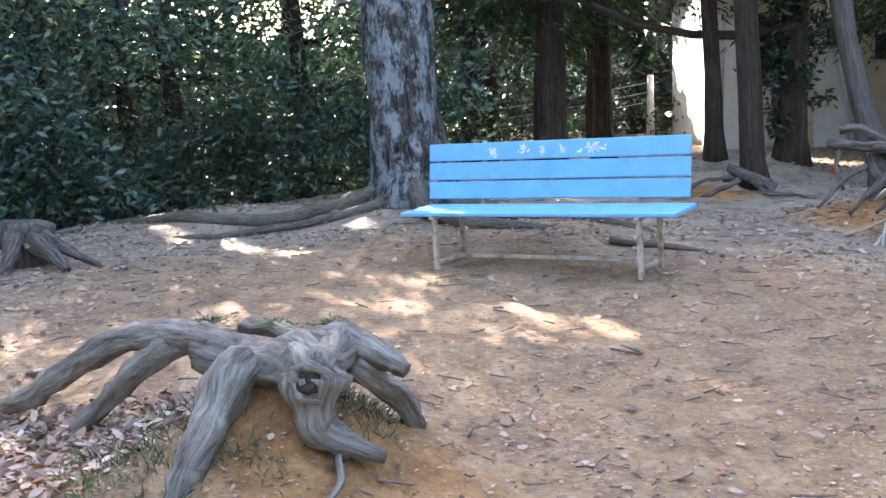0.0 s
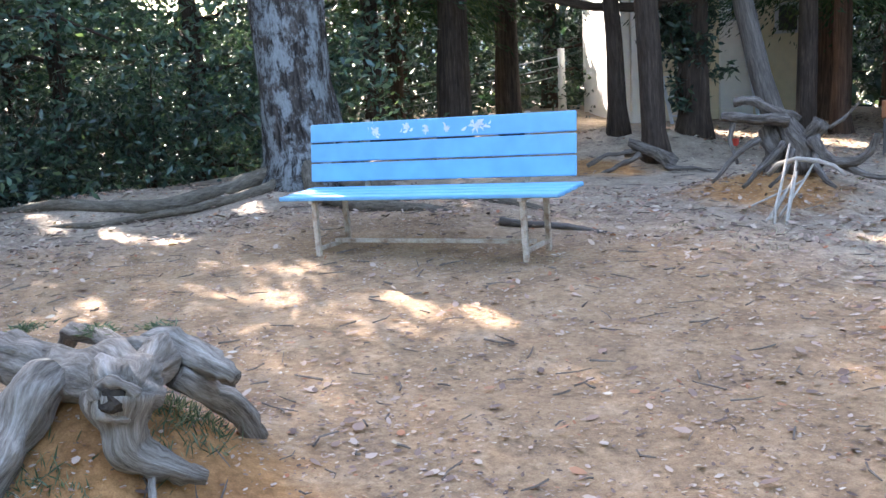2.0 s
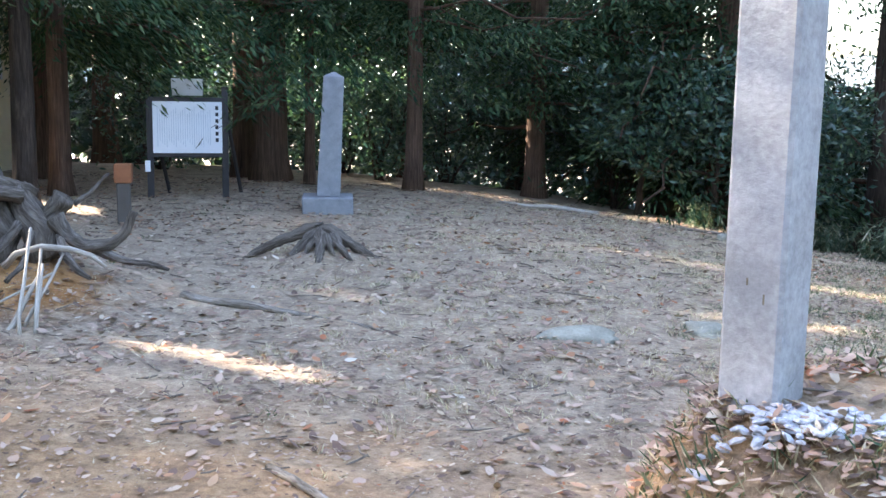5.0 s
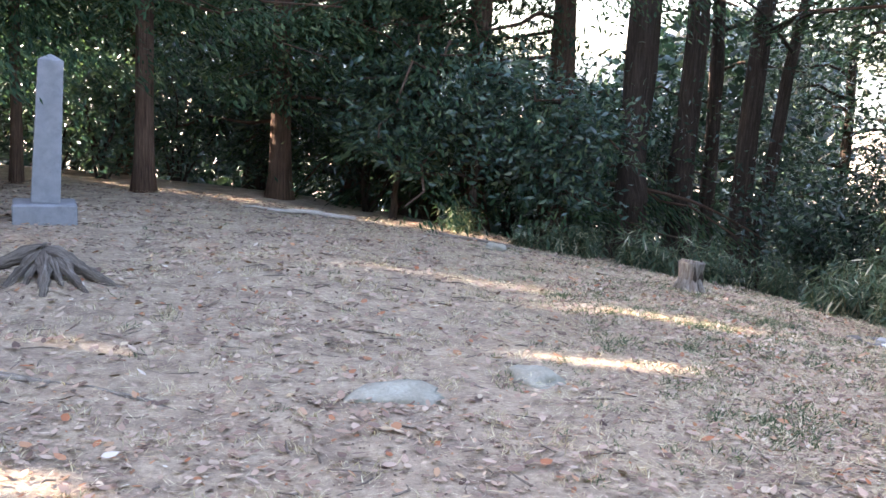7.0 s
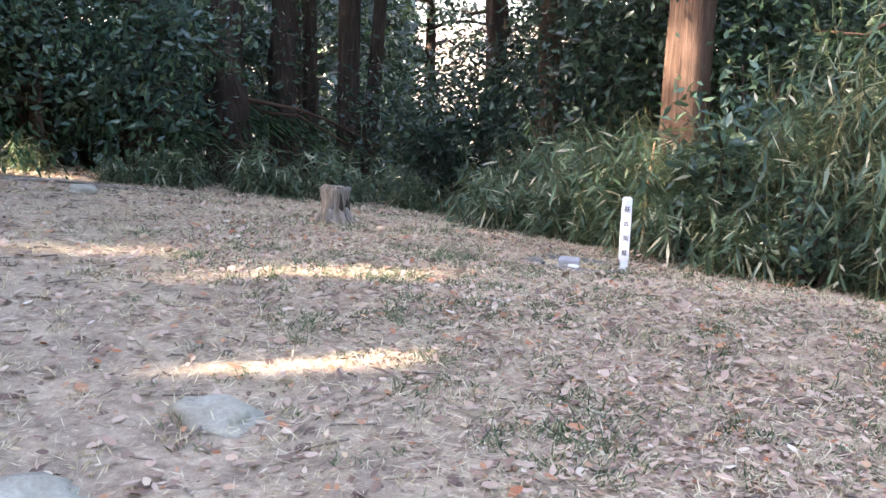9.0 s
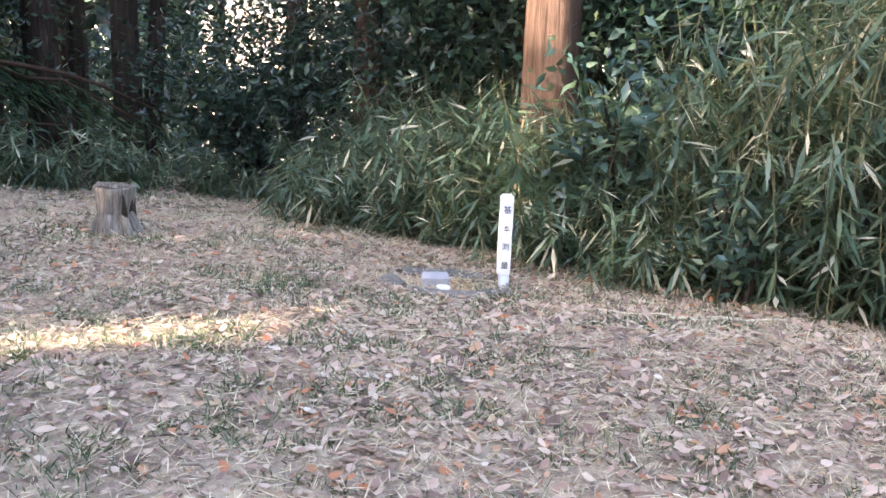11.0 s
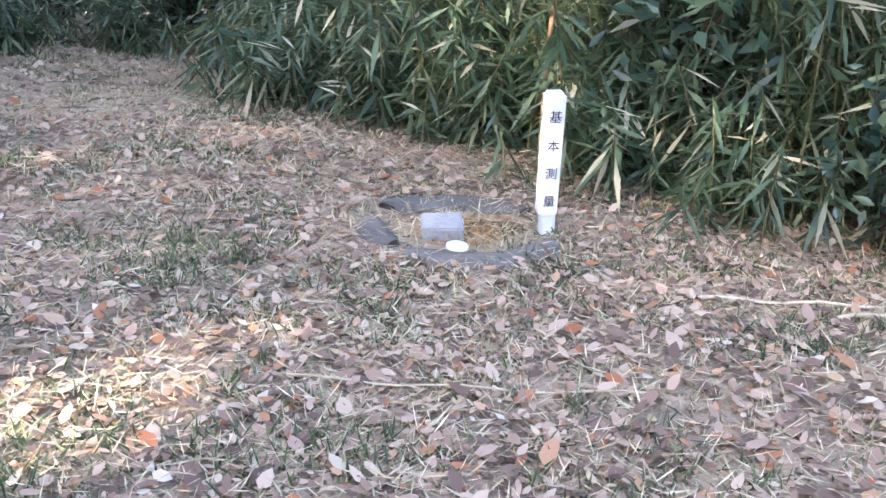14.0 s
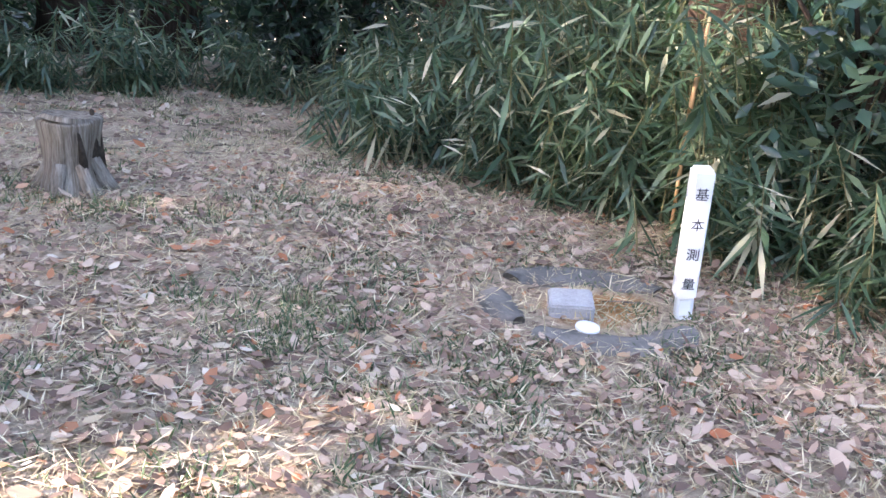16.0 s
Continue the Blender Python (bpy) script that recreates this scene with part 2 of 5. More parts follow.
LITTER = leaf_stuff("fallen leaves", [(0.0, (.10, .065, .05)), (0.2, (.20, .13, .10)), (0.45, (.34, .225, .165)), (0.68, (.46, .335, .26)), (0.84, (.53, .41, .31)), (0.89, (.42, .22, .12)), (0.94, (.34, .12, .055)), (0.97, (.50, .38, .24)), (1.0, (.62, .55, .46))], 0.7, 0.25, 0.1)
STRAW = leaf_stuff("dry grass", [(0.0, (.30, .235, .15)), (0.5, (.52, .43, .28)), (1.0, (.72, .64, .46))], 0.75, 0.2, 0.15)
GRASS = leaf_stuff("green winter grass", [(0.0, (.05, .085, .048)), (0.6, (.105, .14, .078)), (1.0, (.27, .275, .16))], 0.6, 0.25, 0.25)
TWIG = rough_stuff("dead twigs", [(0.3, (.08, .06, .045)), (0.7, (.26, .21, .165))], 8, 50, 0.9, 0.004)
CONCRETE = rough_stuff("weathered pale concrete", [(0.3, (.29, .285, .28)), (0.5, (.39, .39, .385)), (0.72, (.48, .485, .49))], 6, 60, 0.9, 0.004)
GRANITE = rough_stuff("grey granite", [(0.3, (.21, .215, .225)), (0.7, (.32, .325, .335))], 8, 220, 0.75, 0.002)
SLAB = rough_stuff("lichened flat stone", [(0.3, (.25, .235, .18)), (0.6, (.38, .365, .29)), (0.8, (.47, .45, .38))], 7, 60, 0.9, 0.008)
PALESTONE = rough_stuff("pale worn granite", [(0.3, (.33, .33, .33)), (0.7, (.48, .48, .48))], 12, 150, 0.8, 0.002)
RUBBLE = rough_stuff("mossy rubble stone", [(0.3, (.15, .125, .085)), (0.7, (.34, .29, .21))], 6, 50, 0.95, 0.01)
FLAKE = rough_stuff("pale grey stone chips", [(0.3, (.34, .34, .36)), (0.7, (.60, .61, .64))], 9, 90, 0.85, 0.003)


def paint(name, colour, rough=0.5, wear=0.12, spec=0.4):
    m, t, b = material(name, rough, spec)
    c = coords(t)
    n1, n2 = node(t, "ShaderNodeTexNoise", Scale=7.0, Detail=6.0), node(t, "ShaderNodeTexNoise", Scale=90.0, Detail=4.0)
    t.links.new(c, n1.inputs[0]), t.links.new(c, n2.inputs[0])
    lo, hi = tuple(v * (1 - wear) for v in colour), tuple(min(1, v * (1 + wear * .6)) for v in colour)
    t.links.new(ramp(t, n1.outputs[0], [(0.3, lo), (0.7, hi)]), b.inputs["Base Color"])
    relief(t, b, n2.outputs[0], 0.15, 0.002)
    return m


BLUE = paint("sky-blue bench paint", (.17, .46, .73), 0.5)
WHITEMARK = paint("rubbed white paint", (.80, .84, .85), 0.7, 0.15)
RUSTY = rough_stuff("rust-stained cream steel", [(0.35, (.30, .20, .13)), (0.5, (.50, .42, .32)), (0.7, (.62, .56, .46))], 14, 90, 0.6, 0.001)
WHITE = paint("white painted plastic", (.80, .81, .82), 0.4, 0.06)
BLACK = paint("black lettering", (.03, .03, .035), 0.6, 0.1)
DARKSTEEL = paint("dark brown steel", (.035, .032, .034), 0.5, 0.2)
BOARD = paint("white notice face", (.80, .82, .84), 0.35, 0.04)
PRINT = paint("faded grey print", (.56, .60, .66), 0.6, 0.1)
WALLWHITE = paint("white house plaster", (.80, .79, .74), 0.8, 0.06)
CREAM = paint("cream house wall", (.74, .64, .44), 0.8, 0.08)
ROOFGREY = paint("grey roof sheet", (.22, .22, .23), 0.6, 0.15)
GLASSDARK = paint("dark window glass", (.03, .035, .04), 0.08, 0.05, 0.5)
ALU = paint("bare aluminium", (.55, .57, .60), 0.35, 0.05)
POLEGREY = paint("pale grey steel pole", (.62, .63, .62), 0.5, 0.08)
RUSTORANGE = paint("orange rust paint", (.30, .11, .045), 0.7, 0.25)
RED = paint("red plastic", (.65, .07, .04), 0.4, 0.08)


# ---- building helpers ----
def mesh_of(name, verts, faces, mat, smooth=False, grain=None):
    me = bpy.data.meshes.new(name)
    me.from_pydata(verts, [], faces)
    if grain:
        me.attributes.new("grain", "FLOAT_VECTOR", "POINT").data.foreach_set("vector", np.array(grain, np.float32).ravel())
    me.materials.append(mat)
    if smooth:
        me.polygons.foreach_set("use_smooth", [True] * len(me.polygons))
    return me


def joined(meshes):
    """(verts, faces) pairs put together."""
    vs, fs = [], []
    for v, f, *_ in meshes:
        n = len(vs)
        vs += [tuple(p) for p in v]
        fs += [tuple(i + n for i in q) for q in f]
    return vs, fs


def part(name, geo, mat, parent=None, label="", smooth=False, m=None):
    """One mesh object from (verts, faces) or a bmesh."""
    if isinstance(geo, bmesh.types.BMesh):
        me = bpy.data.meshes.new(name)
        geo.to_mesh(me)
        geo.free()
        me.materials.append(mat)
        if smooth:
            me.polygons.foreach_set("use_smooth", [True] * len(me.polygons))
    elif isinstance(geo, bpy.types.Mesh):
        me = geo
    else:
        me = mesh_of(name, geo[0], geo[1], mat, smooth, geo[2] if len(geo) > 2 else None)
    ob = new(name, me)
    if m is not None:
        ob.matrix_basis = m
    if parent is not None:
        ob.parent = parent
    return tagged(ob, label)


def thing(name, m, label, category, group="", kind=""):
    ob = new(name)
    ob.empty_display_size = 0.1
    ob.matrix_basis = m
    return tagged(ob, label, category, group, kind)


def box(sx, sy, sz, x=0, y=0, z=0, bevel=0.004, wob=0.0, seg=1, taper=1.0):
    """Bevelled block standing on z."""
    bm = bmesh.new()
    bmesh.ops.create_cube(bm, size=1)
    for v in bm.verts:
        k = taper if v.co.z > 0 else 1
        v.co = Vector((v.co.x * sx * k + x, v.co.y * sy * k + y, (v.co.z + .5) * sz + z))
    if bevel:
        bmesh.ops.bevel(bm, geom=bm.edges[:], offset=bevel, segments=seg, affect="EDGES")
    if wob:
        for v in bm.verts:
            v.co += noise.noise_vector(v.co * 9) * wob
    return bm


def turned(bm, m):
    bmesh.ops.transform(bm, matrix=m, verts=bm.verts)
    return bm


def tube(points, radii, sides=8, rough=0.0, seed=0.0, cap=True, lobes=0.0):
    """A tapering limb through points, with an uneven skin."""
    pts = [Vector(p) for p in points]
    vs, fs, grain = [], [], []
    up, run = Vector((0.13, 0.31, 0.94)), 0.0
    for i, p in enumerate(pts):
        run += (p - pts[i - 1]).length if i else 0
        d = (pts[min(i + 1, len(pts) - 1)] - pts[max(i - 1, 0)]).normalized()
        if abs(d.dot(up)) > 0.95:
            up = Vector((0.94, 0.13, 0.31))
        a = d.cross(up).normalized()
        b = d.cross(a)
        for k in range(sides):
            w = 2 * math.pi * k / sides
            q = a * math.cos(w) + b * math.sin(w)
            r = radii[i] * (1 + rough * noise.noise((p + q * radii[i]) * (2.2 / max(radii[i], .03)) * 0.35 + Vector((seed, seed, 0))) + lobes * (math.sin(3 * w + seed + i * .3) + .8 * math.sin(5 * w + 2 * seed - i * .2) + .5 * math.sin(8 * w + seed + i * .1)))
            vs.append(p + q * r)
            grain.append((radii[0] * math.cos(w) + seed, radii[0] * math.sin(w), run))
    for i in range(len(pts) - 1):
        for k in range(sides):
            j = (k + 1) % sides
            fs.append((i * sides + k, i * sides + j, (i + 1) * sides + j, (i + 1) * sides + k))
    if cap:
        fs.append(tuple(range(sides - 1, -1, -1)))
        fs.append(tuple((len(pts) - 1) * sides + k for k in range(sides)))
    return vs, fs, grain


def curve_points(a, b, n, sag=0.0, wob=0.0, seed=0):
    """Points from a to b, bowed upward by sag and wandering by wob."""
    a, b, out = Vector(a), Vector(b), []
    for i in range(n):
        f = i / (n - 1)
        p = a.lerp(b, f) + Vector((0, 0, sag * 4 * f * (1 - f)))
        if wob and 0 < i:
            p += noise.noise_vector(p * 1.9 + Vector((seed, 0, seed))) * wob
        out.append(p)
    return out


def rock(r, flat=1.0, seed=0, sub=2, jag=0.35):
    bm = bmesh.new()
    bmesh.ops.create_icosphere(bm, subdivisions=sub, radius=1)
    for v in bm.verts:
        k = 1 + jag * noise.noise(v.co * 1.3 + Vector((seed, 2 * seed, 0))) + .12 * noise.noise(v.co * 4 + Vector((seed, 0, 0)))
        v.co = Vector((v.co.x * r[0] * k, v.co.y * r[1] * k, v.co.z * r[2] * k * flat))
    return bm


def blades(name, base, along, across, length, width, mat, droop=0.0, fold=0.25):
    """Many leaves in one mesh: pointed, folded along the midrib. base, along, across: n x 3; length, width: n."""
    n = len(base)
    L, W = np.asarray(length)[:, None], np.asarray(width)[:, None]
    nor = np.cross(along, across)
    mid = base + along * L * 0.45 - np.array([0, 0, 1]) * L * droop * 0.35
    tip = base + along * L - np.array([0, 0, 1]) * L * droop
    v = np.stack([base, mid + across * W * .5 + nor * W * fold, tip, mid - across * W * .5 + nor * W * fold], 1).reshape(-1, 3)
    idx = np.arange(n)[:, None] * 4
    loops = (idx + np.array([[0, 1, 2, 0, 2, 3]])).ravel()
    me = bpy.data.meshes.new(name)
    me.vertices.add(4 * n)
    me.vertices.foreach_set("co", v.ravel().astype(np.float32))
    me.loops.add(6 * n)
    me.loops.foreach_set("vertex_index", loops.astype(np.int32))
    me.polygons.add(2 * n)
    me.polygons.foreach_set("loop_start", (np.arange(2 * n) * 3).astype(np.int32))
    me.update(calc_edges=True)
    me.materials.append(mat)
    return me


def ovals(name, base, along, across, length, width, mat, curl):
    """Many fallen leaves in one mesh: oval, six-cornered, cupped by curl."""
    n = len(base)
    L, W, C = np.asarray(length)[:, None], np.asarray(width)[:, None], np.asarray(curl)[:, None]
    nor = np.cross(along, across)
    nor = nor * np.sign(nor[:, 2:3])
    def at(f, s):
        return base + along * L * f + across * W * s + nor * (C * L * ((2 * f - 1) ** 2 * .5 + abs(s) * .8))
    v = np.stack([at(0, 0), at(.28, .5), at(.7, .4), at(1, 0), at(.66, -.42), at(.25, -.46)], 1).reshape(-1, 3)
    idx = np.arange(n)[:, None] * 6
    loops = (idx + np.array([[0, 1, 3, 1, 2, 3, 0, 3, 5, 3, 4, 5]])).ravel()
    me = bpy.data.meshes.new(name)
    me.vertices.add(6 * n)
    me.vertices.foreach_set("co", v.ravel().astype(np.float32))
    me.loops.add(12 * n)
    me.loops.foreach_set("vertex_index", loops.astype(np.int32))
    me.polygons.add(4 * n)
    me.polygons.foreach_set("loop_start", (np.arange(4 * n) * 3).astype(np.int32))
    me.update(calc_edges=True)
    me.materials.append(mat)
    return me


def unit(v):
    return v / np.maximum(np.linalg.norm(v, axis=1, keepdims=True), 1e-9)


def frames(r, n, tilt=1.0):
    """Random leaf directions: along, across."""
    a = r.normal(size=(n, 3))
    a[:, 2] *= tilt
    a = unit(a)
    b = unit(np.cross(a, r.normal(size=(n, 3))))
    return a, b


def in_gap(p):
    """Which points stand in the sun's way to the lit streaks."""
    s = np.array(SUN)
    q = p[:, :2] - s[None, :2] * (p[:, 2:3] / s[2])
    hit = np.zeros(len(p), bool)
    for x0, y0, x1, y1, w in GAPS:
        d = np.array([x1 - x0, y1 - y0])
        f = np.clip(((q - (x0, y0)) @ d) / (d @ d), 0, 1)
        e = q - np.array([x0, y0]) - f[:, None] * d
        hit |= np.hypot(e[:, 0], e[:, 1]) < w
    return hit


# ---- ground sheet ----
def ground_sheet():
    def axis(a, b, step, reach):
        inner = list(np.arange(a, b + 1e-6, step))
        out, d = [], step
        lo, hi = [a], [b]
        while lo[-1] > -reach:
            d *= 1.35
            lo.append(lo[-1] - d), hi.append(hi[-1] + d)
        return np.array(lo[:0:-1] + inner + hi[1:])
    xs, ys = axis(-10.5, 7.0, 0.08, 900), axis(-3.5, 14.0, 0.08, 900)
    gx, gy = np.meshgrid(xs, ys, indexing="ij")
    z = ground_z(gx, gy)
    near = (np.hypot(gx, gy - 5) < 14)
    lump = np.array([noise.noise(Vector((a * 3.1, b * 3.1, 0))) * .010 + noise.noise(Vector((a * 9, b * 9, 3))) * .006 if k else 0 for a, b, k in zip(gx.ravel(), gy.ravel(), near.ravel())])
    z = z + lump.reshape(z.shape)
    v = np.stack([gx, gy, z], -1).reshape(-1, 3)
    nx, ny = len(xs), len(ys)
    i = (np.arange(nx - 1)[:, None] * ny + np.arange(ny - 1)[None]).ravel()
    f = np.stack([i, i + ny, i + ny + 1, i + 1], 1)
    return part("ground", (v.tolist(), f.tolist()), EARTH, None, "bare brown earth of a hilltop clearing, leaf-strewn", True)


tagged(ground_sheet(), category="ground", kind="structure")


# ---- trees ----
def leaf_cloud(r, centres, spread, per, flat=0.7):
    n = len(centres) * per
    c = np.repeat(centres, per, 0) + r.normal(size=(n, 3)) * spread * np.array([1, 1, flat])
    return c


def crown_leaves(name, r, points, size, mat, gaps=True, tilt=0.7, ratio=0.42):
    if gaps:
        points = points[~(in_gap(points) & (r.random(len(points)) < 0.97))]
    n = len(points)
    a, b = frames(r, n, tilt)
    s = size * r.uniform(0.7, 1.3, n)
    return blades(name, points, a, b, s, s * ratio, mat)


def limb_set(r, base, top, n, reach, lo, hi, rise=0.35, thick=0.05, low=1.0):
    """Side limbs off a stem from base to top."""
    limbs, ends = [], []
    n = int(n)
    for i in range(n):
        f = lo + (hi - lo) * ((i + r.random()) / n) ** low
        s = base.lerp(top, f)
        w = r.uniform(0, 2 * math.pi)
        L = reach * r.uniform(0.6, 1.15) * (1.15 - 0.6 * f)
        e = s + Vector((math.cos(w) * L, math.sin(w) * L, rise * L * r.uniform(.4, 1.4)))
        pts = curve_points(s, e, 6, 0.06 * L, 0.12 * L, i * 1.7)
        limbs.append(tube(pts, [thick * (1 - .8 * k / 5) + .006 for k in range(6)], 5, .2, i))
        ends.append(pts)
    return limbs, ends


def tree(kind, x, y, h, rad, seed, label, lean=(0, 0), bark=None, crown_from=0.3, spread=2.0, leaves=7000, size=0.09, mat=None, gaps=True, droop=-0.1, limbs=14, tilt=0.7, group="trees of the wood", clump=0.16):
    """A tree: tapered stem with flared foot, limbs, and a crown of single leaves gathered on its limbs."""
    r = np.random.default_rng(seed)
    g = gz(x, y) - 0.12
    t = thing(kind, pose(x, y, g), label, "tree", group)
    top = Vector((lean[0], lean[1], h))
    base = Vector((0, 0, 0))
    n = 12
    pts = [base.lerp(top, (i / n) ** 1.4) + noise.noise_vector(Vector((seed * 3.1, i * .5, 0))) * (0.03 * min(i, 3)) for i in range(n + 1)]
    radii = [rad * ((1 + 0.75 * math.exp(-p.z / 0.22)) * (1 - 0.8 * p.z / h)) + 0.01 for p in pts]
    part("trunk", tube(pts, radii, 14, 0.35, seed, lobes=.05), bark or BARK, t, "", True)
    ls, ends = limb_set(r, base, top, limbs, spread, crown_from, 0.97, droop, max(.02, rad * .28))
    open_way = [not (gaps and in_gap(np.array([tuple(v) for v in q]) + np.array([x, y, g])).any()) for q in ends]
    for q, k in zip(ls, open_way):
        if k:
            part("branch", q, bark or BARK, t, "", True)
    nodes = []
    for pts in ends:
        for k in range(2, 6):
            nodes.append(pts[k])
            for _ in range(3):
                nodes.append(pts[k] + Vector(r.normal(size=3) * spread * .22))
    centres = np.array([tuple(v) for v in nodes])
    per = max(1, leaves // len(centres))
    p = leaf_cloud(r, centres, spread * clump, per)
    low = p[:, 2] > 0.25
    p = p[low] + np.array([x, y, g])
    me = crown_leaves("crown", r, p, size, mat or LEAF_DARK, gaps, tilt)
    crown = part("crown", me, mat or LEAF_DARK, t)
    crown.matrix_basis = pose(-x, -y, -g)
    return t


def cedar(x, y, h, rad, seed, label, lean=(0, 0), crown_from=0.35, spread=1.8, leaves=7000, bark=None, gaps=True, limbs=30, mat=None, size=0.125):
    """A conifer: straight stem, drooping boughs with flat sprays hanging from them."""
    r = np.random.default_rng(seed)
    g = gz(x, y) - 0.12
    t = thing("cedar_tree", pose(x, y, g), label, "tree", "conifers of the wood")
    n = 12
    top = Vector((lean[0], lean[1], h))
    pts = [Vector((0, 0, 0)).lerp(top, (i / n) ** 1.4) for i in range(n + 1)]
    radii = [rad * ((1 + 0.6 * math.exp(-p.z / 0.25)) * (1 - 0.75 * p.z / h)) + 0.01 for p in pts]
    part("trunk", tube(pts, radii, 14, 0.25, seed, lobes=.06), bark or REDBARK, t, "", True)
    ls, ends = limb_set(r, Vector((0, 0, 0)), top, limbs, spread, crown_from, 0.98, -0.22, max(.016, rad * .16), 1.7)
    open_way = [not (gaps and in_gap(np.array([tuple(v) for v in q]) + np.array([x, y, g])).any()) for q in ends]
    for q, k in zip(ls, open_way):
        if k:
            part("branch", q, bark or REDBARK, t, "", True)
    cs, al = [], []
    for pts in ends:
        d = (pts[5] - pts[0]).normalized()
        for k in range(1, 6):
            cs.append(pts[k]), al.append(d)
            cs.append((pts[k] + pts[k - 1]) / 2), al.append(d)
    cs, al = np.array([tuple(v) for v in cs]), np.array([tuple(v) for v in al])
    per = max(1, int(leaves * 1.9) // len(cs))
    c = np.repeat(cs, per, 0)
    d = np.repeat(al, per, 0)
    side = unit(np.cross(d, [0, 0, 1.0]))
    off = r.normal(size=(len(c), 1)) * spread * .17
    p = c + side * off + d * r.normal(size=(len(c), 1)) * .14 - np.array([0, 0, 1]) * (np.abs(off) * .5 + r.random((len(c), 1)) * .10)
    p = p + np.array([x, y, g])
    keep = np.ones(len(p), bool)
    if gaps:
        keep = ~(in_gap(p) & (r.random(len(p)) < 0.97))
    keep &= p[:, 2] > g + .3
    p, d, side, off = p[keep], d[keep], side[keep], off[keep]
    along = unit(d + side * np.sign(off) * .9 + r.normal(size=p.shape) * .35 - np.array([0, 0, .35]))
    across = unit(np.cross(along, [0, 0, 1.0]) + r.normal(size=p.shape) * .3)
    s = size * r.uniform(.6, 1.3, len(p))
    me = blades("crown", p, along, across, s, s * .26, mat or LEAF_CEDAR, 0.15)
    crown = part("crown", me, mat or LEAF_CEDAR, t)
    crown.matrix_basis = pose(-x, -y, -g)
    return t


def shrub(x, y, h, w, seed, label, leaves=2500, size=0.09, mat=None, gaps=True, kind="evergreen_shrub", tilt=.8):
    r = np.random.default_rng(seed)
    g = gz(x, y) - 0.05
    t = thing(kind, pose(x, y, g), label, "shrub", "undergrowth")
    stems, nodes = [], []
    for i in range(7):
        a = r.uniform(0, 2 * math.pi)
        e = Vector((math.cos(a) * w * r.uniform(.3, 1), math.sin(a) * w * r.uniform(.3, 1), h * r.uniform(.55, 1)))
        pts = curve_points((r.normal() * .05, r.normal() * .05, 0), e, 6, .1 * h, .1 * h, seed + i)
        stems.append(tube(pts, [.022 * (1 - .75 * k / 5) for k in range(6)], 5))
        nodes += pts[1:]
        nodes += [q + Vector(r.normal(size=3) * w * .35) for q in pts[2:] for _ in range(2)]
    for q in stems:
        part("stem", q, BARK, t, "", True)
    c = np.array([tuple(v) for v in nodes])
    p = leaf_cloud(r, c, w * .2, max(1, leaves // len(c)))
    p = p[p[:, 2] > 0.03] + np.array([x, y, g])
    me = crown_leaves("foliage", r, p, size, mat or LEAF_DARK, gaps, tilt)
    f = part("foliage", me, mat or LEAF_DARK, t)
    f.matrix_basis = pose(-x, -y, -g)
    return t


OAK = "evergreen broadleaf tree with dark glossy foliage at the clearing's edge"
CED = "tall conifer with red-brown bark and drooping dark sprays"

# the old tree by the bench
tree("old_tree", -7.5, 3.27, 13, 0.40, 11, "old tree with lichen-mottled bark and spreading surface roots", (-.2, -.5), LICHEN, 0.38, 3.4, 9000, 0.12, LEAF_DARK, group="", limbs=16)
# stems behind the bench and the path to the house
for x, y, h, rad, lean, s, bark in [(-10.8, 6.3, 12, .13, (0, 0), 21, BARK), (-12.3, 7.7, 12, .13, (.2, 0), 22, BARK), (-9.2, 6.5, 13, .2, (0, .2), 23, BARK), (-10.75, 8.8, 12, .15, (0, 0), 24, BARK),
                                    (-6.95, 7.2, 14, .095, (-.5, -.6), 25, BARK), (-6.0, 6.75, 14, .125, (-.7, -.4), 26, BARK), (-6.6, 8.1, 13, .16, (0, .3), 27, BARK)]:
    cedar(x, y, h, rad, s, CED, lean, 0.21, 2.1, 8000, bark)
tree("leaning_tree", -5.1, 7.85, 12, .12, 28, "grey-barked tree leaning over the path", (-1.7, -2.6), GREYBARK, 0.4, 2.2, 5000, .1, group="")
# the wood behind the notice board and monument
for x, y, h, rad, s in [(-6.2, 10.6, 12, .11, 31), (-5.2, 13.9, 14, .14, 32), (-4.6, 13.4, 15, .23, 33), (-3.95, 13.2, 12, .06, 34), (-2.45, 13.1, 14, .105, 35), (-.9, 14.3, 13, .13, 36), (-7.6, 12.5, 13, .16, 37), (-3.4, 17.5, 14, .2, 38), (.2, 15.5, 14, .2, 39), (-8.5, 16, 14, .2, 40)]:
    cedar(x, y, h, rad, s, CED, (0, 0), 0.09 if x > -2 else .17, 2.4, 11000, limbs=36)
for x, y, h, rad, s in [(1.1, 14.9, 12, .16, 41), (1.7, 14.3, 12, .17, 42), (2.9, 14.6, 12, .2, 43)]:
    cedar(x, y, h, rad, s, CED, (0, 0), .07, 2.5, 12000, limbs=40)
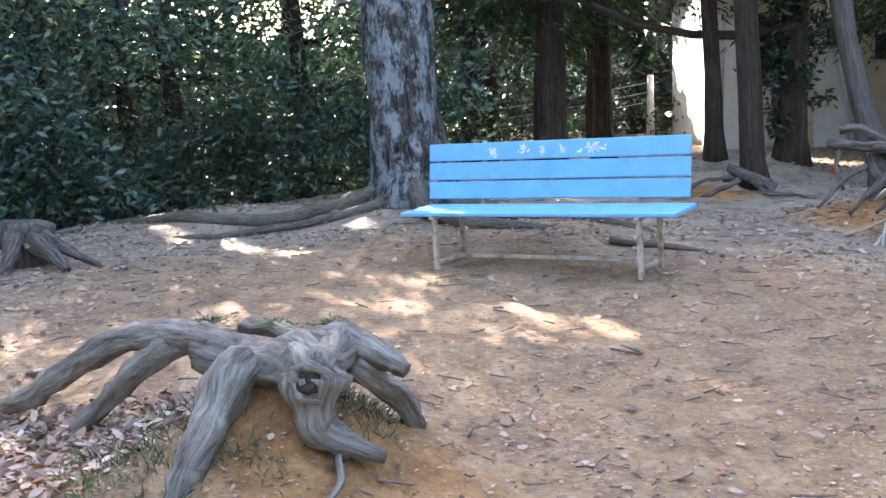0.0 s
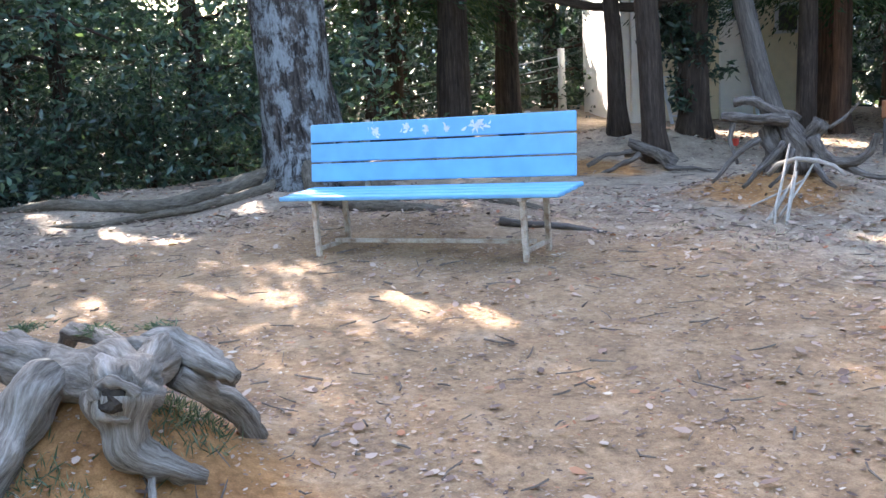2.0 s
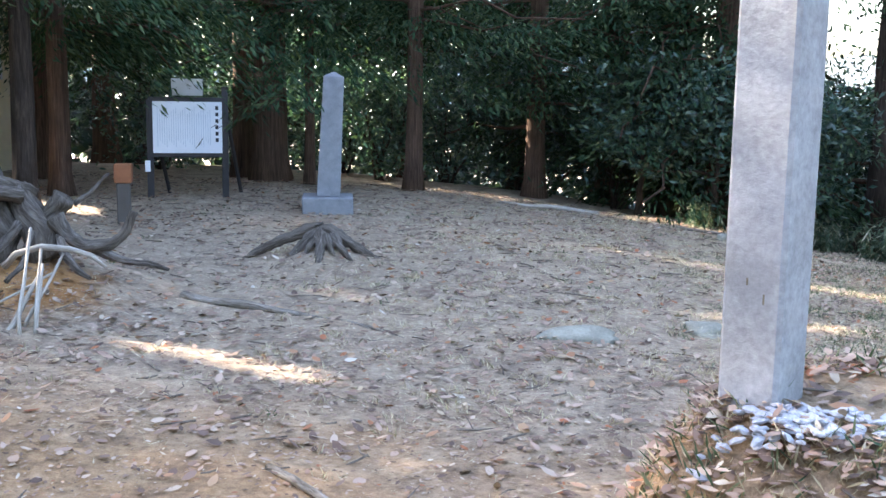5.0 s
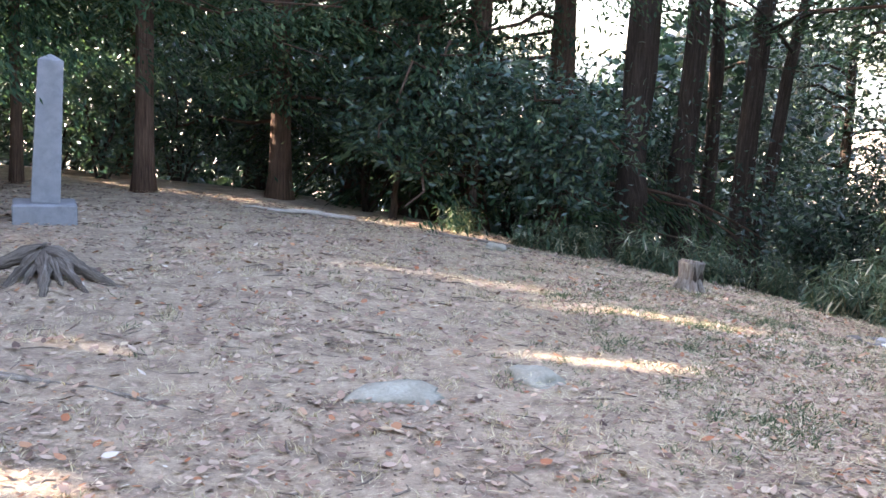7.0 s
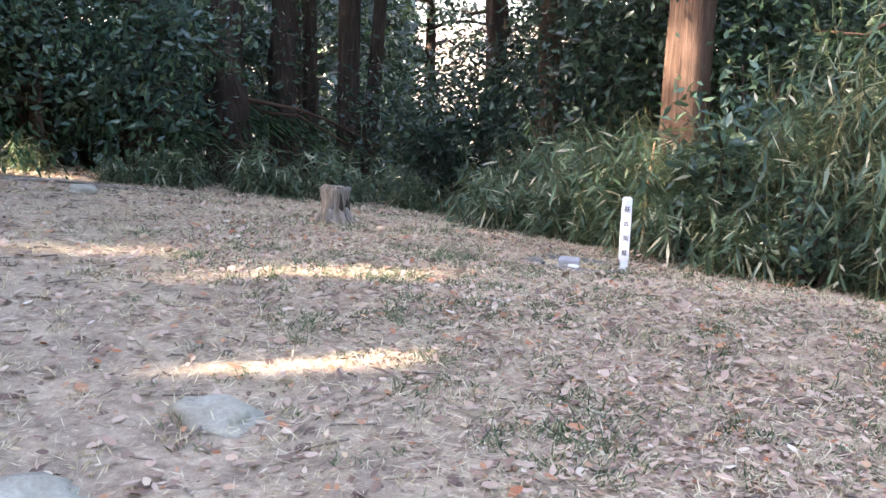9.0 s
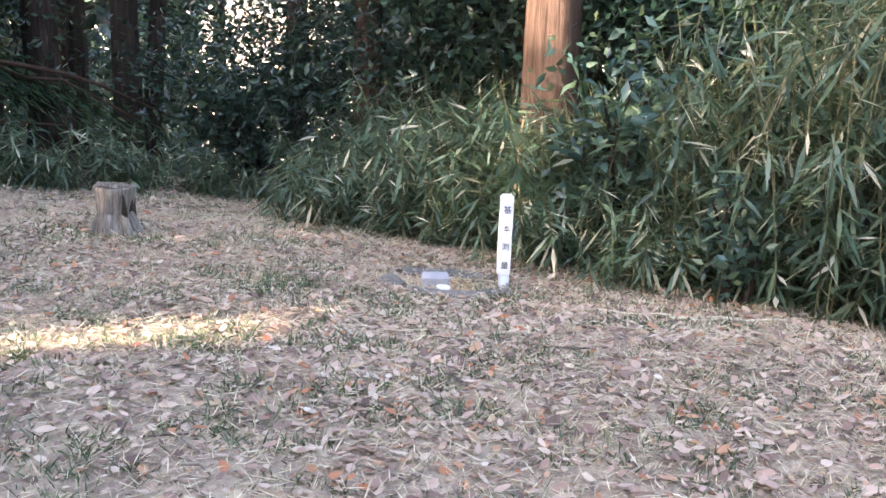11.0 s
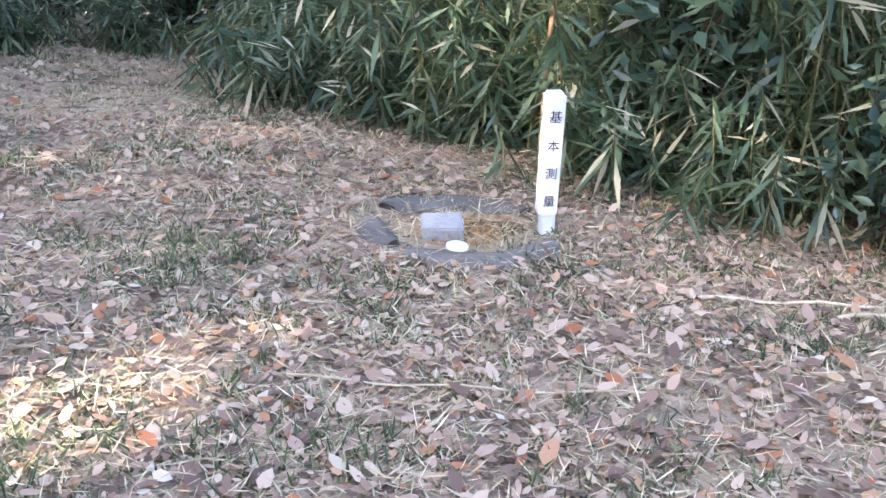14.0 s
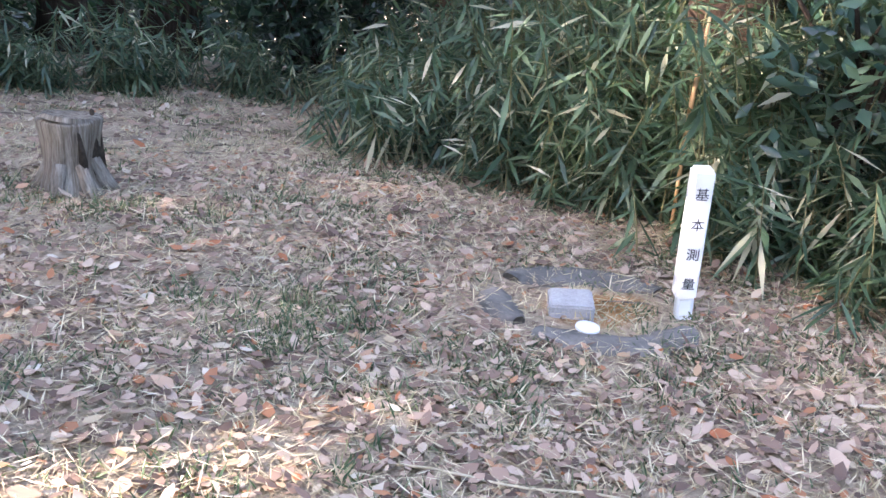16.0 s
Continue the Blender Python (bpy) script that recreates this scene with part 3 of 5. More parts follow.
# dark stems on the far slope
for x, y, h, rad, s, lean in [(3.86, 14.1, 13, .24, 44, (.1, 0)), (4.75, 14.6, 12, .18, 45, (0, 0)), (5.45, 15.3, 11, .11, 46, (-.3, 0)), (5.65, 14.65, 11, .16, 47, (.3, 0)), (5.9, 14.7, 11, .10, 48, (1.2, .2)), (8.7, 15.8, 13, .16, 49, (0, 0))]:
    tree("evergreen_tree", x, y, h, rad, s, OAK, lean, BARK, 0.32 if x < 5.2 else .3, 2.3, 8000 if x < 4.3 else 3600, .10, LEAF_DARK, True, .2 if x < 5.2 else .35, clump=.11)
cedar(-5.65, 9.0, 13, .10, 56, CED, (0, 0), .19, 2.3, 10000, BARK)
for i, (x, y, h) in enumerate([(9.7, 17.2, 9), (10.6, 16.0, 10), (7.4, 20.5, 10), (11.5, 13.6, 9), (12.5, 11, 9), (10, 20, 9), (13, 17, 9)]):
    tree("evergreen_tree", x, y, h, .13, 160 + i, OAK, (.4 * math.sin(i * 2), 0), BARK, 0.06, 2.6, (11000 if x > 9 else 4500), .13, LEAF_DARK, True, .05, 20, clump=.10)
cedar(5.72, 8.42, 12, .19, 51, "conifer with ridged red-brown trunk rising from the bamboo grass", (0, 0), .36, 1.8, 5000)
cedar(6.9, 11.9, 12, .14, 52, CED, (0, 0), .3, 2.0, 6000)
cedar(7.0, 9.8, 12, .15, 53, CED, (0, 0), .3, 2.0, 6000)
cedar(8.2, 7.0, 12, .15, 54, CED, (0, 0), .2, 2.2, 7000)
cedar(9.4, 11.6, 12, .15, 55, CED, (0, 0), .25, 2.2, 7000)
# the hedge-like wood beyond the left edge, through which the sun comes
for i, (x, y, h, w) in enumerate([(-11.2, -1.6, 9, 2.6), (-11.6, 0.6, 9, 2.5), (-12.4, 2.4, 9, 2.6), (-11.6, 4.0, 9, 2.4), (-14.5, -0.5, 11, 2.9), (-15, 2.5, 11, 3.0), (-14.5, 5.2, 11, 2.9), (-9.6, -3.4, 9, 2.4), (-16, 8.2, 11, 3), (-8.6, -6.0, 9, 2.6), (-13, -4.5, 10, 3), (-18, 5.5, 13, 3.2), (-18, 0.5, 13, 3.2), (-17.5, 11.5, 12, 3.0)]):
    tree("evergreen_tree", x, y, h, .13, 60 + i, OAK, (0, 0), BARK, 0.04, w, 17000, .115, LEAF_MID if i in (0, 1, 3, 7, 9) else LEAF_DARK, True, -.05, 24, clump=.12)
# outer trees, mostly hidden behind the house, added to block the low sun
for i, (x, y) in enumerate([(-13.5, 14.5), (-12, 17.5), (-9.5, 19.5), (-16.5, 15), (-7, 18.5), (-5.5, 20), (-15, 18.5), (-19, 9), (-20, 13), (-12.5, 10.2), (-1.5, 18), (1, 18)]):
    tree("evergreen_tree", x, y, 11, .16, 140 + i, OAK, (0, 0), BARK, 0.05 if i != 9 else .3, 2.9, 11000, .14, LEAF_DARK, True, -.02, 22)
# low growth at the edges
SHR = "dense low evergreen shrub with small glossy leaves"
# the narrow one at (-6.65, 8.05) stands in for ivy round a trunk
for i, (x, y, h, w, mat) in enumerate([(-10.2, -.6, 1.6, 1.1, LEAF_DARK), (-10.6, 1.0, 1.5, 1.1, LEAF_DARK), (-10.4, 2.8, 1.6, 1.1, LEAF_DARK), (-9.8, 4.4, 1.8, 1.1, LEAF_DARK), (-11.5, 5.6, 1.8, 1.2, LEAF_DARK),
                                       (-5.6, 15.5, 1.8, 1.2, LEAF_MID), (-4.0, 15.2, 2.0, 1.2, LEAF_MID), (-3.2, 14.4, 1.6, .9, LEAF_MID), (-2.4, 15.6, 2.2, 1.3, LEAF_MID), (-6.8, 14.5, 1.6, 1.2, LEAF_MID), (-1.2, 15.8, 2.2, 1.3, LEAF_DARK), (0.3, 14.3, 2.0, 1.3, LEAF_DARK), (-6.65, 8.05, 2.4, .3, LEAF_DARK),
                                       (2.3, 14.6, 2.2, 1.2, LEAF_DARK), (3.2, 15.4, 2.6, 1.1, LEAF_DARK), (4.5, 15.6, 2.4, 1.3, LEAF_DARK), (6.4, 13.5, 2.0, 1.2, LEAF_DARK), (7.6, 13.8, 2.6, 1.3, LEAF_DARK), (6.0, 12.4, 1.4, .9, LEAF_DARK), (9.2, 13.5, 2.2, 1.3, LEAF_DARK), (8.4, 10.0, 3.4, 1.5, LEAF_DARK), (7.4, 7.8, 3.4, 1.4, LEAF_DARK), (6.7, 9.0, 3.4, 1.2, LEAF_DARK), (6.5, 10.6, 3.2, 1.2, LEAF_DARK), (8.4, 8.7, 4.2, 1.5, LEAF_DARK), (9.4, 9.6, 4.6, 1.7, LEAF_DARK), (7.6, 11.4, 3.6, 1.4, LEAF_DARK), (8.6, 12.4, 3.6, 1.4, LEAF_DARK)]):
    shrub(x, y, h, w, 90 + i, SHR, 3200 if h < 3 else 5600, .1, mat, mat is LEAF_DARK)


# leafy boughs of young broadleaf trees in front of the far stems
for i, (x, y, h, w, n) in enumerate([(1.5, 13.1, 2.2, .9, 3000), (2.5, 12.9, 2.0, .8, 3000), (.6, 13.6, 2.3, .9, 3000)]):
    tree("broadleaf_sapling", x, y, h, .035, 230 + i, "young broadleaf tree with glossy leaves before the dark stems", (.1, -.2), BARK, .36, w, n, .11, LEAF_MID, True, .05, 14, group="saplings at the wood's edge", clump=.2)
shrub(5.0, 6.45, .75, .28, 130, "leafy green shrub with broad glossy leaves in the bamboo grass", 420, .085, LEAF_MID)
shrub(5.35, 7.6, 1.7, .5, 131, "broadleaf sapling with glossy leaves against a conifer trunk", 700, .10, LEAF_MID)


def crossing_branch():
    """A dark bough that crosses in front of the house."""
    t = thing("fallen_bough", pose(-6.6, 8.1, 0), "dark crooked bough lodged across the tree trunks", "branch")
    part("bough", tube([(.1, .0, 1.8), (-.3, -.5, 1.72), (-.65, -1.0, 1.75), (-1.0, -1.55, 1.9), (-1.3, -2.0, 2.15)], [.06, .055, .05, .045, .03], 9, .3, 3), BARK, t, "", True)
    part("side_bough", tube([(.1, .0, 1.8), (.15, .1, 2.2), (-.1, -.3, 2.6), (-.2, -.5, 3.2)], [.06, .05, .05, .04], 9, .3, 5), BARK, t, "", True)


crossing_branch()


# ---- bamboo grass ----
def bamboo_meshes(seed, h, w):
    """Culms and long leaves of one clump."""
    r = np.random.default_rng(seed)
    culms, base, along = [], [], []
    for i in range(int(44 * w / .5)):
        x, y = r.normal(size=2) * w * .5
        hh = h * r.uniform(.45, 1.1)
        lean = r.normal(size=2) * .16 * hh
        pts = [Vector((x + lean[0] * f * f, y + lean[1] * f * f, hh * f)) for f in (0, .3, .6, .85, 1)]
        culms.append(tube(pts, [.0045, .004, .0035, .0025, .0015], 4, cap=False))
        k = int(18 + 18 * hh / h)
        f = r.uniform(.12, 1, k)
        for q in f:
            a = r.uniform(0, 2 * math.pi)
            base.append((x + lean[0] * q * q, y + lean[1] * q * q, hh * q))
            along.append((math.cos(a), math.sin(a), r.uniform(-.9, .6)))
    base, along = np.array(base), unit(np.array(along))
    across = unit(np.cross(along, [0, 0, 1.0]) + r.normal(size=along.shape) * .35)
    L = r.uniform(.08, .23, len(base))
    me1 = mesh_of("culms", *joined(culms), TWIGBAMBOO)
    me2 = blades("leaves", base, along, across, L, L * .11 + .005, LEAF_BAMBOO, .40, .12)
    return me1, me2


TWIGBAMBOO = rough_stuff("dry bamboo stems", [(0.3, (.07, .085, .035)), (0.7, (.26, .23, .12))], 5, 40, 0.6, 0.001)
CLUMPS = [bamboo_meshes(200 + i, h, w) for i, (h, w) in enumerate([(1.9, .55), (1.6, .5), (2.3, .55), (1.1, .45), (.7, .4)])]


def bamboo(x, y, k, turn=0.0, s=1.0, lean=0.0):
    t = thing("bamboo_grass", pose(x, y, gz(x, y) - .03, lean, 0, turn) @ Matrix.Scale(s, 4), "dense clump of green bamboo grass with some dry blades", "bamboo grass", "bamboo thicket")
    tagged(part("culms", CLUMPS[k][0], TWIGBAMBOO, t), kind="stuff")
    tagged(part("leaves", CLUMPS[k][1], LEAF_BAMBOO, t), kind="stuff")


def thicket():
    """The thicket follows the clearing's right-hand edge."""
    r = np.random.default_rng(5)
    edge = [(5.4, 4.2), (5.3, 5.2), (5.2, 6.0), (5.1, 6.9), (5.0, 7.7), (4.85, 8.5), (4.9, 9.3), (5.2, 10.2), (5.7, 11.0)]
    for i in range(len(edge) - 1):
        (x0, y0), (x1, y1) = edge[i], edge[i + 1]
        for row in range(5):
            for j in range(3):
                f = (j + r.random()) / 3
                x = x0 + (x1 - x0) * f + .12 + row * .42 + r.normal() * .08
                y = y0 + (y1 - y0) * f + r.normal() * .1
                k = (4 if r.random() < .5 else 3) if row == 0 else (0 if r.random() < .6 else 1) if row < 3 else 2
                s = r.uniform(.85, 1.15)
                if i >= 3:
                    k, s = (4 if row == 0 else 3 if row < 4 else 1), s * .92
                bamboo(x, y, k, r.uniform(0, 360), s)
    for i in range(15):      # low growth at the foot of the far stems
        x = r.uniform(1.2, 6.2)
        y = 12.3 + r.normal() * .4 - max(0, x - 4.2) * .55
        bamboo(x, y, 4, r.uniform(0, 360), r.uniform(.45, .8))


thicket()


# ---- bench ----
def bench():
    a = math.degrees(math.atan2(2.15 - 1.52, -2.96 + 4.28))
    x, y = -3.62, 1.835
    tilt = -1.8
    t = thing("park_bench", pose(x, y, gz(x, y) + .005, 0, tilt, a), "sky-blue painted plank bench on rusty cream steel legs", "bench")
    for i in range(3):      # backrest boards, leaning back
        b = turned(box(1.93, .024, .122, 0, 0, 0, .005, .001), pose(-.045, .40 + .018 * i, .455 + .133 * i, -9))
        s = part("backrest_slat", b, BLUE, t, "sky-blue plank" if i < 2 else "sky-blue plank with rubbed white lettering")
        if i == 2:
            top = s
    for i in range(4):
        part("seat_slat", turned(box(1.95, .098, .026, 0, 0, 0, .005, .001), pose(0, .0 + .106 * i, .385 + .004 * i)), BLUE, t)
    # worn white strokes on the top board
    r = np.random.default_rng(3)
    for cx, w in ((-.42, .085), (-.18, .075), (-.035, .055), (.12, .055), (.33, .15)):
        strokes = []
        for k in range(int(190 * w)):
            L, a0, th = r.uniform(.022, .05), r.uniform(0, math.pi), r.uniform(.012, .020)
            px, pz = r.normal() * w * .22, r.normal() * .019
            pts = [Vector((cx - .07 + px + math.cos(a0 + b * .5) * L * b, -.0004, .062 + pz + math.sin(a0 + b * .5) * L * .8 * b)) for b in (-.5, -.2, .2, .5)]
            strokes.append(([q + Vector((0, 0, d * th * e)) for q, e in zip(pts, (.4, 1, 1, .3)) for d in (-.5, .5)], [(2 * i, 2 * i + 2, 2 * i + 3, 2 * i + 1) for i in range(3)]))
        m = pose(0, .436 - .0135, .455 + .266, -9)
        vs, fs = joined(strokes)
        part("white_mark", ([m @ Vector(v) for v in vs], fs), WHITEMARK, top, "rubbed white brush lettering")
    for sx in (-.73, .73):
        part("leg", box(.032, .032, .375, sx, 0, 0, .003), RUSTY, t)
        part("leg", box(.032, .032, .375, sx, .36, 0, .003), RUSTY, t)
        part("foot_rail", box(.026, .34, .026, sx, .18, .05, .003), RUSTY, t)
        part("seat_bearer", box(.03, .44, .02, sx, .17, .365, .003), RUSTY, t)
        part("back_post", turned(box(.03, .03, .50, 0, 0, 0, .003), pose(sx * .8, .425, .36, -9)), RUSTY, t)
    part("stretcher", box(1.44, .026, .026, 0, .19, .075, .003), RUSTY, t)


def box_geo(sx, sy, sz, x, y, z):
    v = [(x + a * sx / 2, y + b * sy / 2, z + c * sz / 2) for a in (-1, 1) for b in (-1, 1) for c in (-1, 1)]
    return v, [(0, 1, 3, 2), (4, 6, 7, 5), (0, 4, 5, 1), (2, 3, 7, 6), (0, 2, 6, 4), (1, 5, 7, 3)]


bench()


# ---- dead stumps ----
def rooted_stump(x, y, top, rad, roots, label, seed, mat=DEADWOOD, name="tree_stump"):
    """A weathered stump: a low broken body with long bared roots. roots: end x, y (world), height over ground, thickness, bow."""
    g = gz(x, y)
    t = thing(name, pose(x, y, g), label, "tree stump")
    body = [Vector((0, 0, -.1)), Vector((0, 0, top * .35)), Vector((.01, 0, top * .7)), Vector((.02, .01, top * .94)), Vector((.02, .01, top))]
    part("stump_body", tube(body, [rad * .8, rad * .8, rad * .95, rad * .95, rad * .5], 18, .5, seed, lobes=.09), mat, t, "", True)
    for i, (ex, ey, eh, th, bow, sz) in enumerate(roots):
        d = Vector((ex - x, ey - y, 0))
        s = d.normalized() * rad * .45 + Vector((0, 0, top * sz))
        e = Vector((ex - x, ey - y, gz(ex, ey) - g + eh))
        pts = curve_points(s, e, 19, bow, .10, seed + i * 2.3)
        rr = [th * (1.2 - .85 * k / 18) * (1 + .22 * noise.noise(Vector((k * .45, i * 3.0, seed)))) for k in range(19)]
        part("root", tube(pts, rr, 16, .45, seed + i, lobes=.09), mat, t, "", True)
    return t


def limb(points, radii, seed, wob=.014, n=6, lobes=.10):
    """Points joined smoothly (Catmull-Rom) and skinned as a knotty limb."""
    p = [Vector(q) for q in points]
    p = [p[0] * 2 - p[1]] + p + [p[-1] * 2 - p[-2]]
    out, rad = [], []
    for i in range(1, len(p) - 2):
        for k in range(n if i < len(p) - 3 else n + 1):
            f = k / n
            q = .5 * ((2 * p[i]) + (p[i + 1] - p[i - 1]) * f + (2 * p[i - 1] - 5 * p[i] + 4 * p[i + 1] - p[i + 2]) * f * f + (3 * p[i] - p[i - 1] - 3 * p[i + 1] + p[i + 2]) * f ** 3)
            out.append(q + noise.noise_vector(q * 6 + Vector((seed, 0, 0))) * wob)
            rad.append((radii[i - 1] * (1 - f) + radii[i] * f) * (1 + .14 * noise.noise(q * 9 + Vector((0, seed, 0)))))
    return tube(out, rad, 18, .45, seed, lobes=lobes)


def bench_side_stump():
    """The old stump: a hollow body on a clay mound, with heavy bared roots."""
    t = thing("tree_stump", pose(-1.5, -.8, gz(-1.5, -.8)), "weathered grey tree stump with long bared roots on orange earth", "tree stump")
    inv = pose(-1.5, -.8, gz(-1.5, -.8)).inverted()
    def put(name, pts, radii, seed, label="", mat=DEADWOOD, **k):
        v, f, grain = limb([inv @ Vector(q) for q in pts], radii, seed, **k)
        part(name, (v, f, grain), mat, t, label, True)
    put("stump_body", [(-1.98, -.96, .36), (-1.74, -.88, .38), (-1.52, -.80, .385), (-1.36, -.80, .39), (-1.27, -.83, .40)], [.06, .085, .10, .095, .075], 4, wob=.03, lobes=.14)
    put("stump_body", [(-1.74, -.72, .40), (-1.62, -.64, .405), (-1.50, -.66, .40), (-1.38, -.76, .40)], [.04, .06, .065, .05], 9, wob=.03, lobes=.14)
    put("root", [(-1.28, -.84, .42), (-1.275, -.855, .32), (-1.265, -.84, .24), (-1.23, -.76, .19), (-1.17, -.66, .135)], [.085, .072, .062, .048, .022], 12, "pale worn root standing under the hollow")
    put("root", [(-1.60, -.92, .41), (-1.545, -1.02, .36), (-1.47, -1.12, .26), (-1.40, -1.22, .16), (-1.35, -1.30, .06)], [.06, .078, .068, .056, .036], 17)
    put("root", [(-1.70, -.84, .40), (-1.95, -.94, .41), (-2.18, -1.02, .405), (-2.42, -1.18, .345), (-2.74, -1.39, .13), (-3.02, -1.53, -.03)], [.05, .06, .055, .05, .045, .028], 21)
    put("root", [(-2.02, -.96, .40), (-2.14, -1.05, .36), (-2.28, -1.17, .22), (-2.46, -1.33, .0)], [.035, .05, .045, .028], 26)
    put("root", [(-2.2, -1.0, .40), (-2.6, -1.1, .30), (-3.1, -1.2, .12), (-3.6, -1.28, -.02)], [.035, .034, .03, .018], 31)
    put("root", [(-1.66, -.62, .42), (-1.57, -.56, .425), (-1.47, -.50, .385), (-1.365, -.45, .335)], [.04, .052, .046, .026], 36, "broken grey root end")
    put("root", [(-1.62, -.66, .41), (-1.95, -.72, .43), (-2.25, -.70, .33), (-2.6, -.62, .02)], [.03, .03, .03, .02], 41)
    put("root", [(-1.50, -.60, .36), (-1.52, -.42, .22), (-1.56, -.30, .05)], [.05, .045, .03], 46)
    put("root", [(-1.22, -.80, .17), (-1.10, -.86, .12), (-1.06, -1.0, .075), (-1.15, -1.1, .07)], [.012, .009, .007, .005], 51, "thin bared rootlet", wob=.01)
    # the hollow towards the path: a torn rim round a lump coloured as shade
    c, nrm = Vector((-1.215, -.885, .415)), Vector((.78, -.50, .12)).normalized()
    u = nrm.cross(Vector((0, 0, 1))).normalized()
    w = u.cross(nrm)
    rim = [inv @ (c + u * math.cos(a) * .050 * (1 + .2 * math.sin(3 * a)) + w * math.sin(a) * .058 * (1 + .15 * math.sin(2 * a + 1)) - nrm * (.012 + .012 * math.sin(a * 2))) for a in [k * math.pi / 9 for k in range(19)]]
    part("hollow_rim", tube(rim, [.017 + .006 * math.sin(k * 1.7) for k in range(19)], 8, .4, 3, cap=False), DEADWOOD, t, "torn grey rim of the hollow", True)
    bm = rock((.048, .048, .034), 1, 7, 3)
    part("dark_hollow", turned(bm, inv @ Matrix.Translation(c - nrm * .022)), DARKHOLE, t, "dark lump coloured as the hollow's shaded inside")


bench_side_stump()
rooted_stump(-1.95, 7.15, .15, .12, [(-2.5, 6.95, -.03, .05, .0, .9), (-2.2, 6.72, -.03, .04, .02, .9), (-1.85, 6.68, -.03, .045, .03, .9), (-1.6, 6.8, -.03, .04, .03, .8), (-1.42, 7.1, -.03, .045, .0, .8), (-2.02, 6.75, -.03, .03, .04, .8), (-1.72, 6.74, -.03, .03, .03, .8)],
             "low grey dead stump with clawlike roots in dry litter", 9, DARKWOOD)
rooted_stump(-6.85, -.65, .36, .2, [(-6.5, -.9, -.02, .08, .03, .7), (-6.3, -.5, -.02, .08, .03, .7), (-7.2, -1.0, -.02, .08, .03, .7), (-6.4, -.2, -.02, .05, .03, .6)], "rotten brown stump at the edge of the wood", 14, DARKWOOD)


def log_pile(name, x, y, turn, label, logs, seed, mat=DARKWOOD):
    """Dead wood lying heaped on the ground. logs: (radius at start, radius at end, points ...) in the pile's own frame."""
    g = gz(x, y)
    t = thing(name, pose(x, y, g, 0, 0, turn) @ Matrix.Scale(.84, 4), label, "dead wood")
    for i, (r0, r1, *pts) in enumerate(logs):
        dense = []
        for a, b in zip(pts, pts[1:]):
            for k in range(4):
                dense.append(Vector(a).lerp(Vector(b), k / 4))
        dense.append(Vector(pts[-1]))
        for q in range(2):      # ease the corners
            dense = [dense[0]] + [(dense[k - 1] + dense[k] * 2 + dense[k + 1]) / 4 for k in range(1, len(dense) - 1)] + [dense[-1]]
        dense = [p + noise.noise_vector(p * 5 + Vector((seed, i, 0))) * .03 for p in dense]
        n = len(dense) - 1
        part("log" if r0 > .045 else "root", tube(dense, [(r0 + (r1 - r0) * k / n) * (.74 if r0 > .03 else 1) * (1 + .16 * noise.noise(dense[k] * 7 + Vector((i, 0, seed)))) for k in range(n + 1)], 14, .5, seed + i, lobes=.08), mat, t, "", True)
    return t


log_pile("root_stock", -3.09, 5.10, 22, "upturned grey root stock with tangled dead limbs on a mound",
         [(.06, .07, (-.74, .0, .55), (-.45, .05, .53), (-.16, .1, .50)), (.05, .07, (-.66, .1, .70), (-.5, .12, .69), (-.33, .15, .62), (-.1, .2, .5)),
          (.14, .17, (-.25, .2, .52), (-.1, .15, .36), (.0, .1, .05)), (.10, .12, (.12, .15, .50), (.02, .15, .36), (-.1, .15, .0)), (.12, .12, (-.35, .2, .42), (-.3, .15, .2), (-.35, .1, -.05)),
          (.08, .04, (.05, .05, .36), (.16, .0, .22), (.27, .0, .13), (.44, .02, .15), (.55, .05, .25), (.61, .05, .39)), (.02, .012, (.18, .2, .42), (.3, .25, .55), (.42, .25, .66)),
          (.045, .02, (-.4, .0, .35), (-.6, -.15, .18), (-.75, -.3, -.02)), (.05, .02, (-.2, .0, .3), (-.32, -.25, .12), (-.45, -.4, -.03)), (.05, .02, (.1, .0, .22), (.2, -.25, .08), (.35, -.35, -.03)),
          (.05, .02, (.3, .05, .12), (.55, -.05, .05), (.85, -.1, -.02)), (.035, .02, (-.62, .0, .56), (-.66, -.05, .36), (-.58, -.1, .15)), (.04, .02, (-.1, -.05, .25), (-.1, -.3, .08), (-.2, -.5, -.03))], 6)
log_pile("fallen_log", -5.75, 6.34, 42, "grey fallen root log resting on a small clay mound",
         [(.07, .12, (-.25, .0, .34), (0, .0, .26), (.32, .0, .05)), (.04, .03, (-.75, -.1, .1), (-.5, -.05, .2), (-.2, .0, .24)), (.05, .03, (-.1, -.1, .2), (-.3, -.2, .1), (-.6, -.3, -.02)), (.04, .02, (.2, -.1, .05), (.5, -.2, .02), (.8, -.25, -.03)), (.06, .05, (-.3, .2, .2), (0, .25, .22), (.3, .25, .05))], 8)


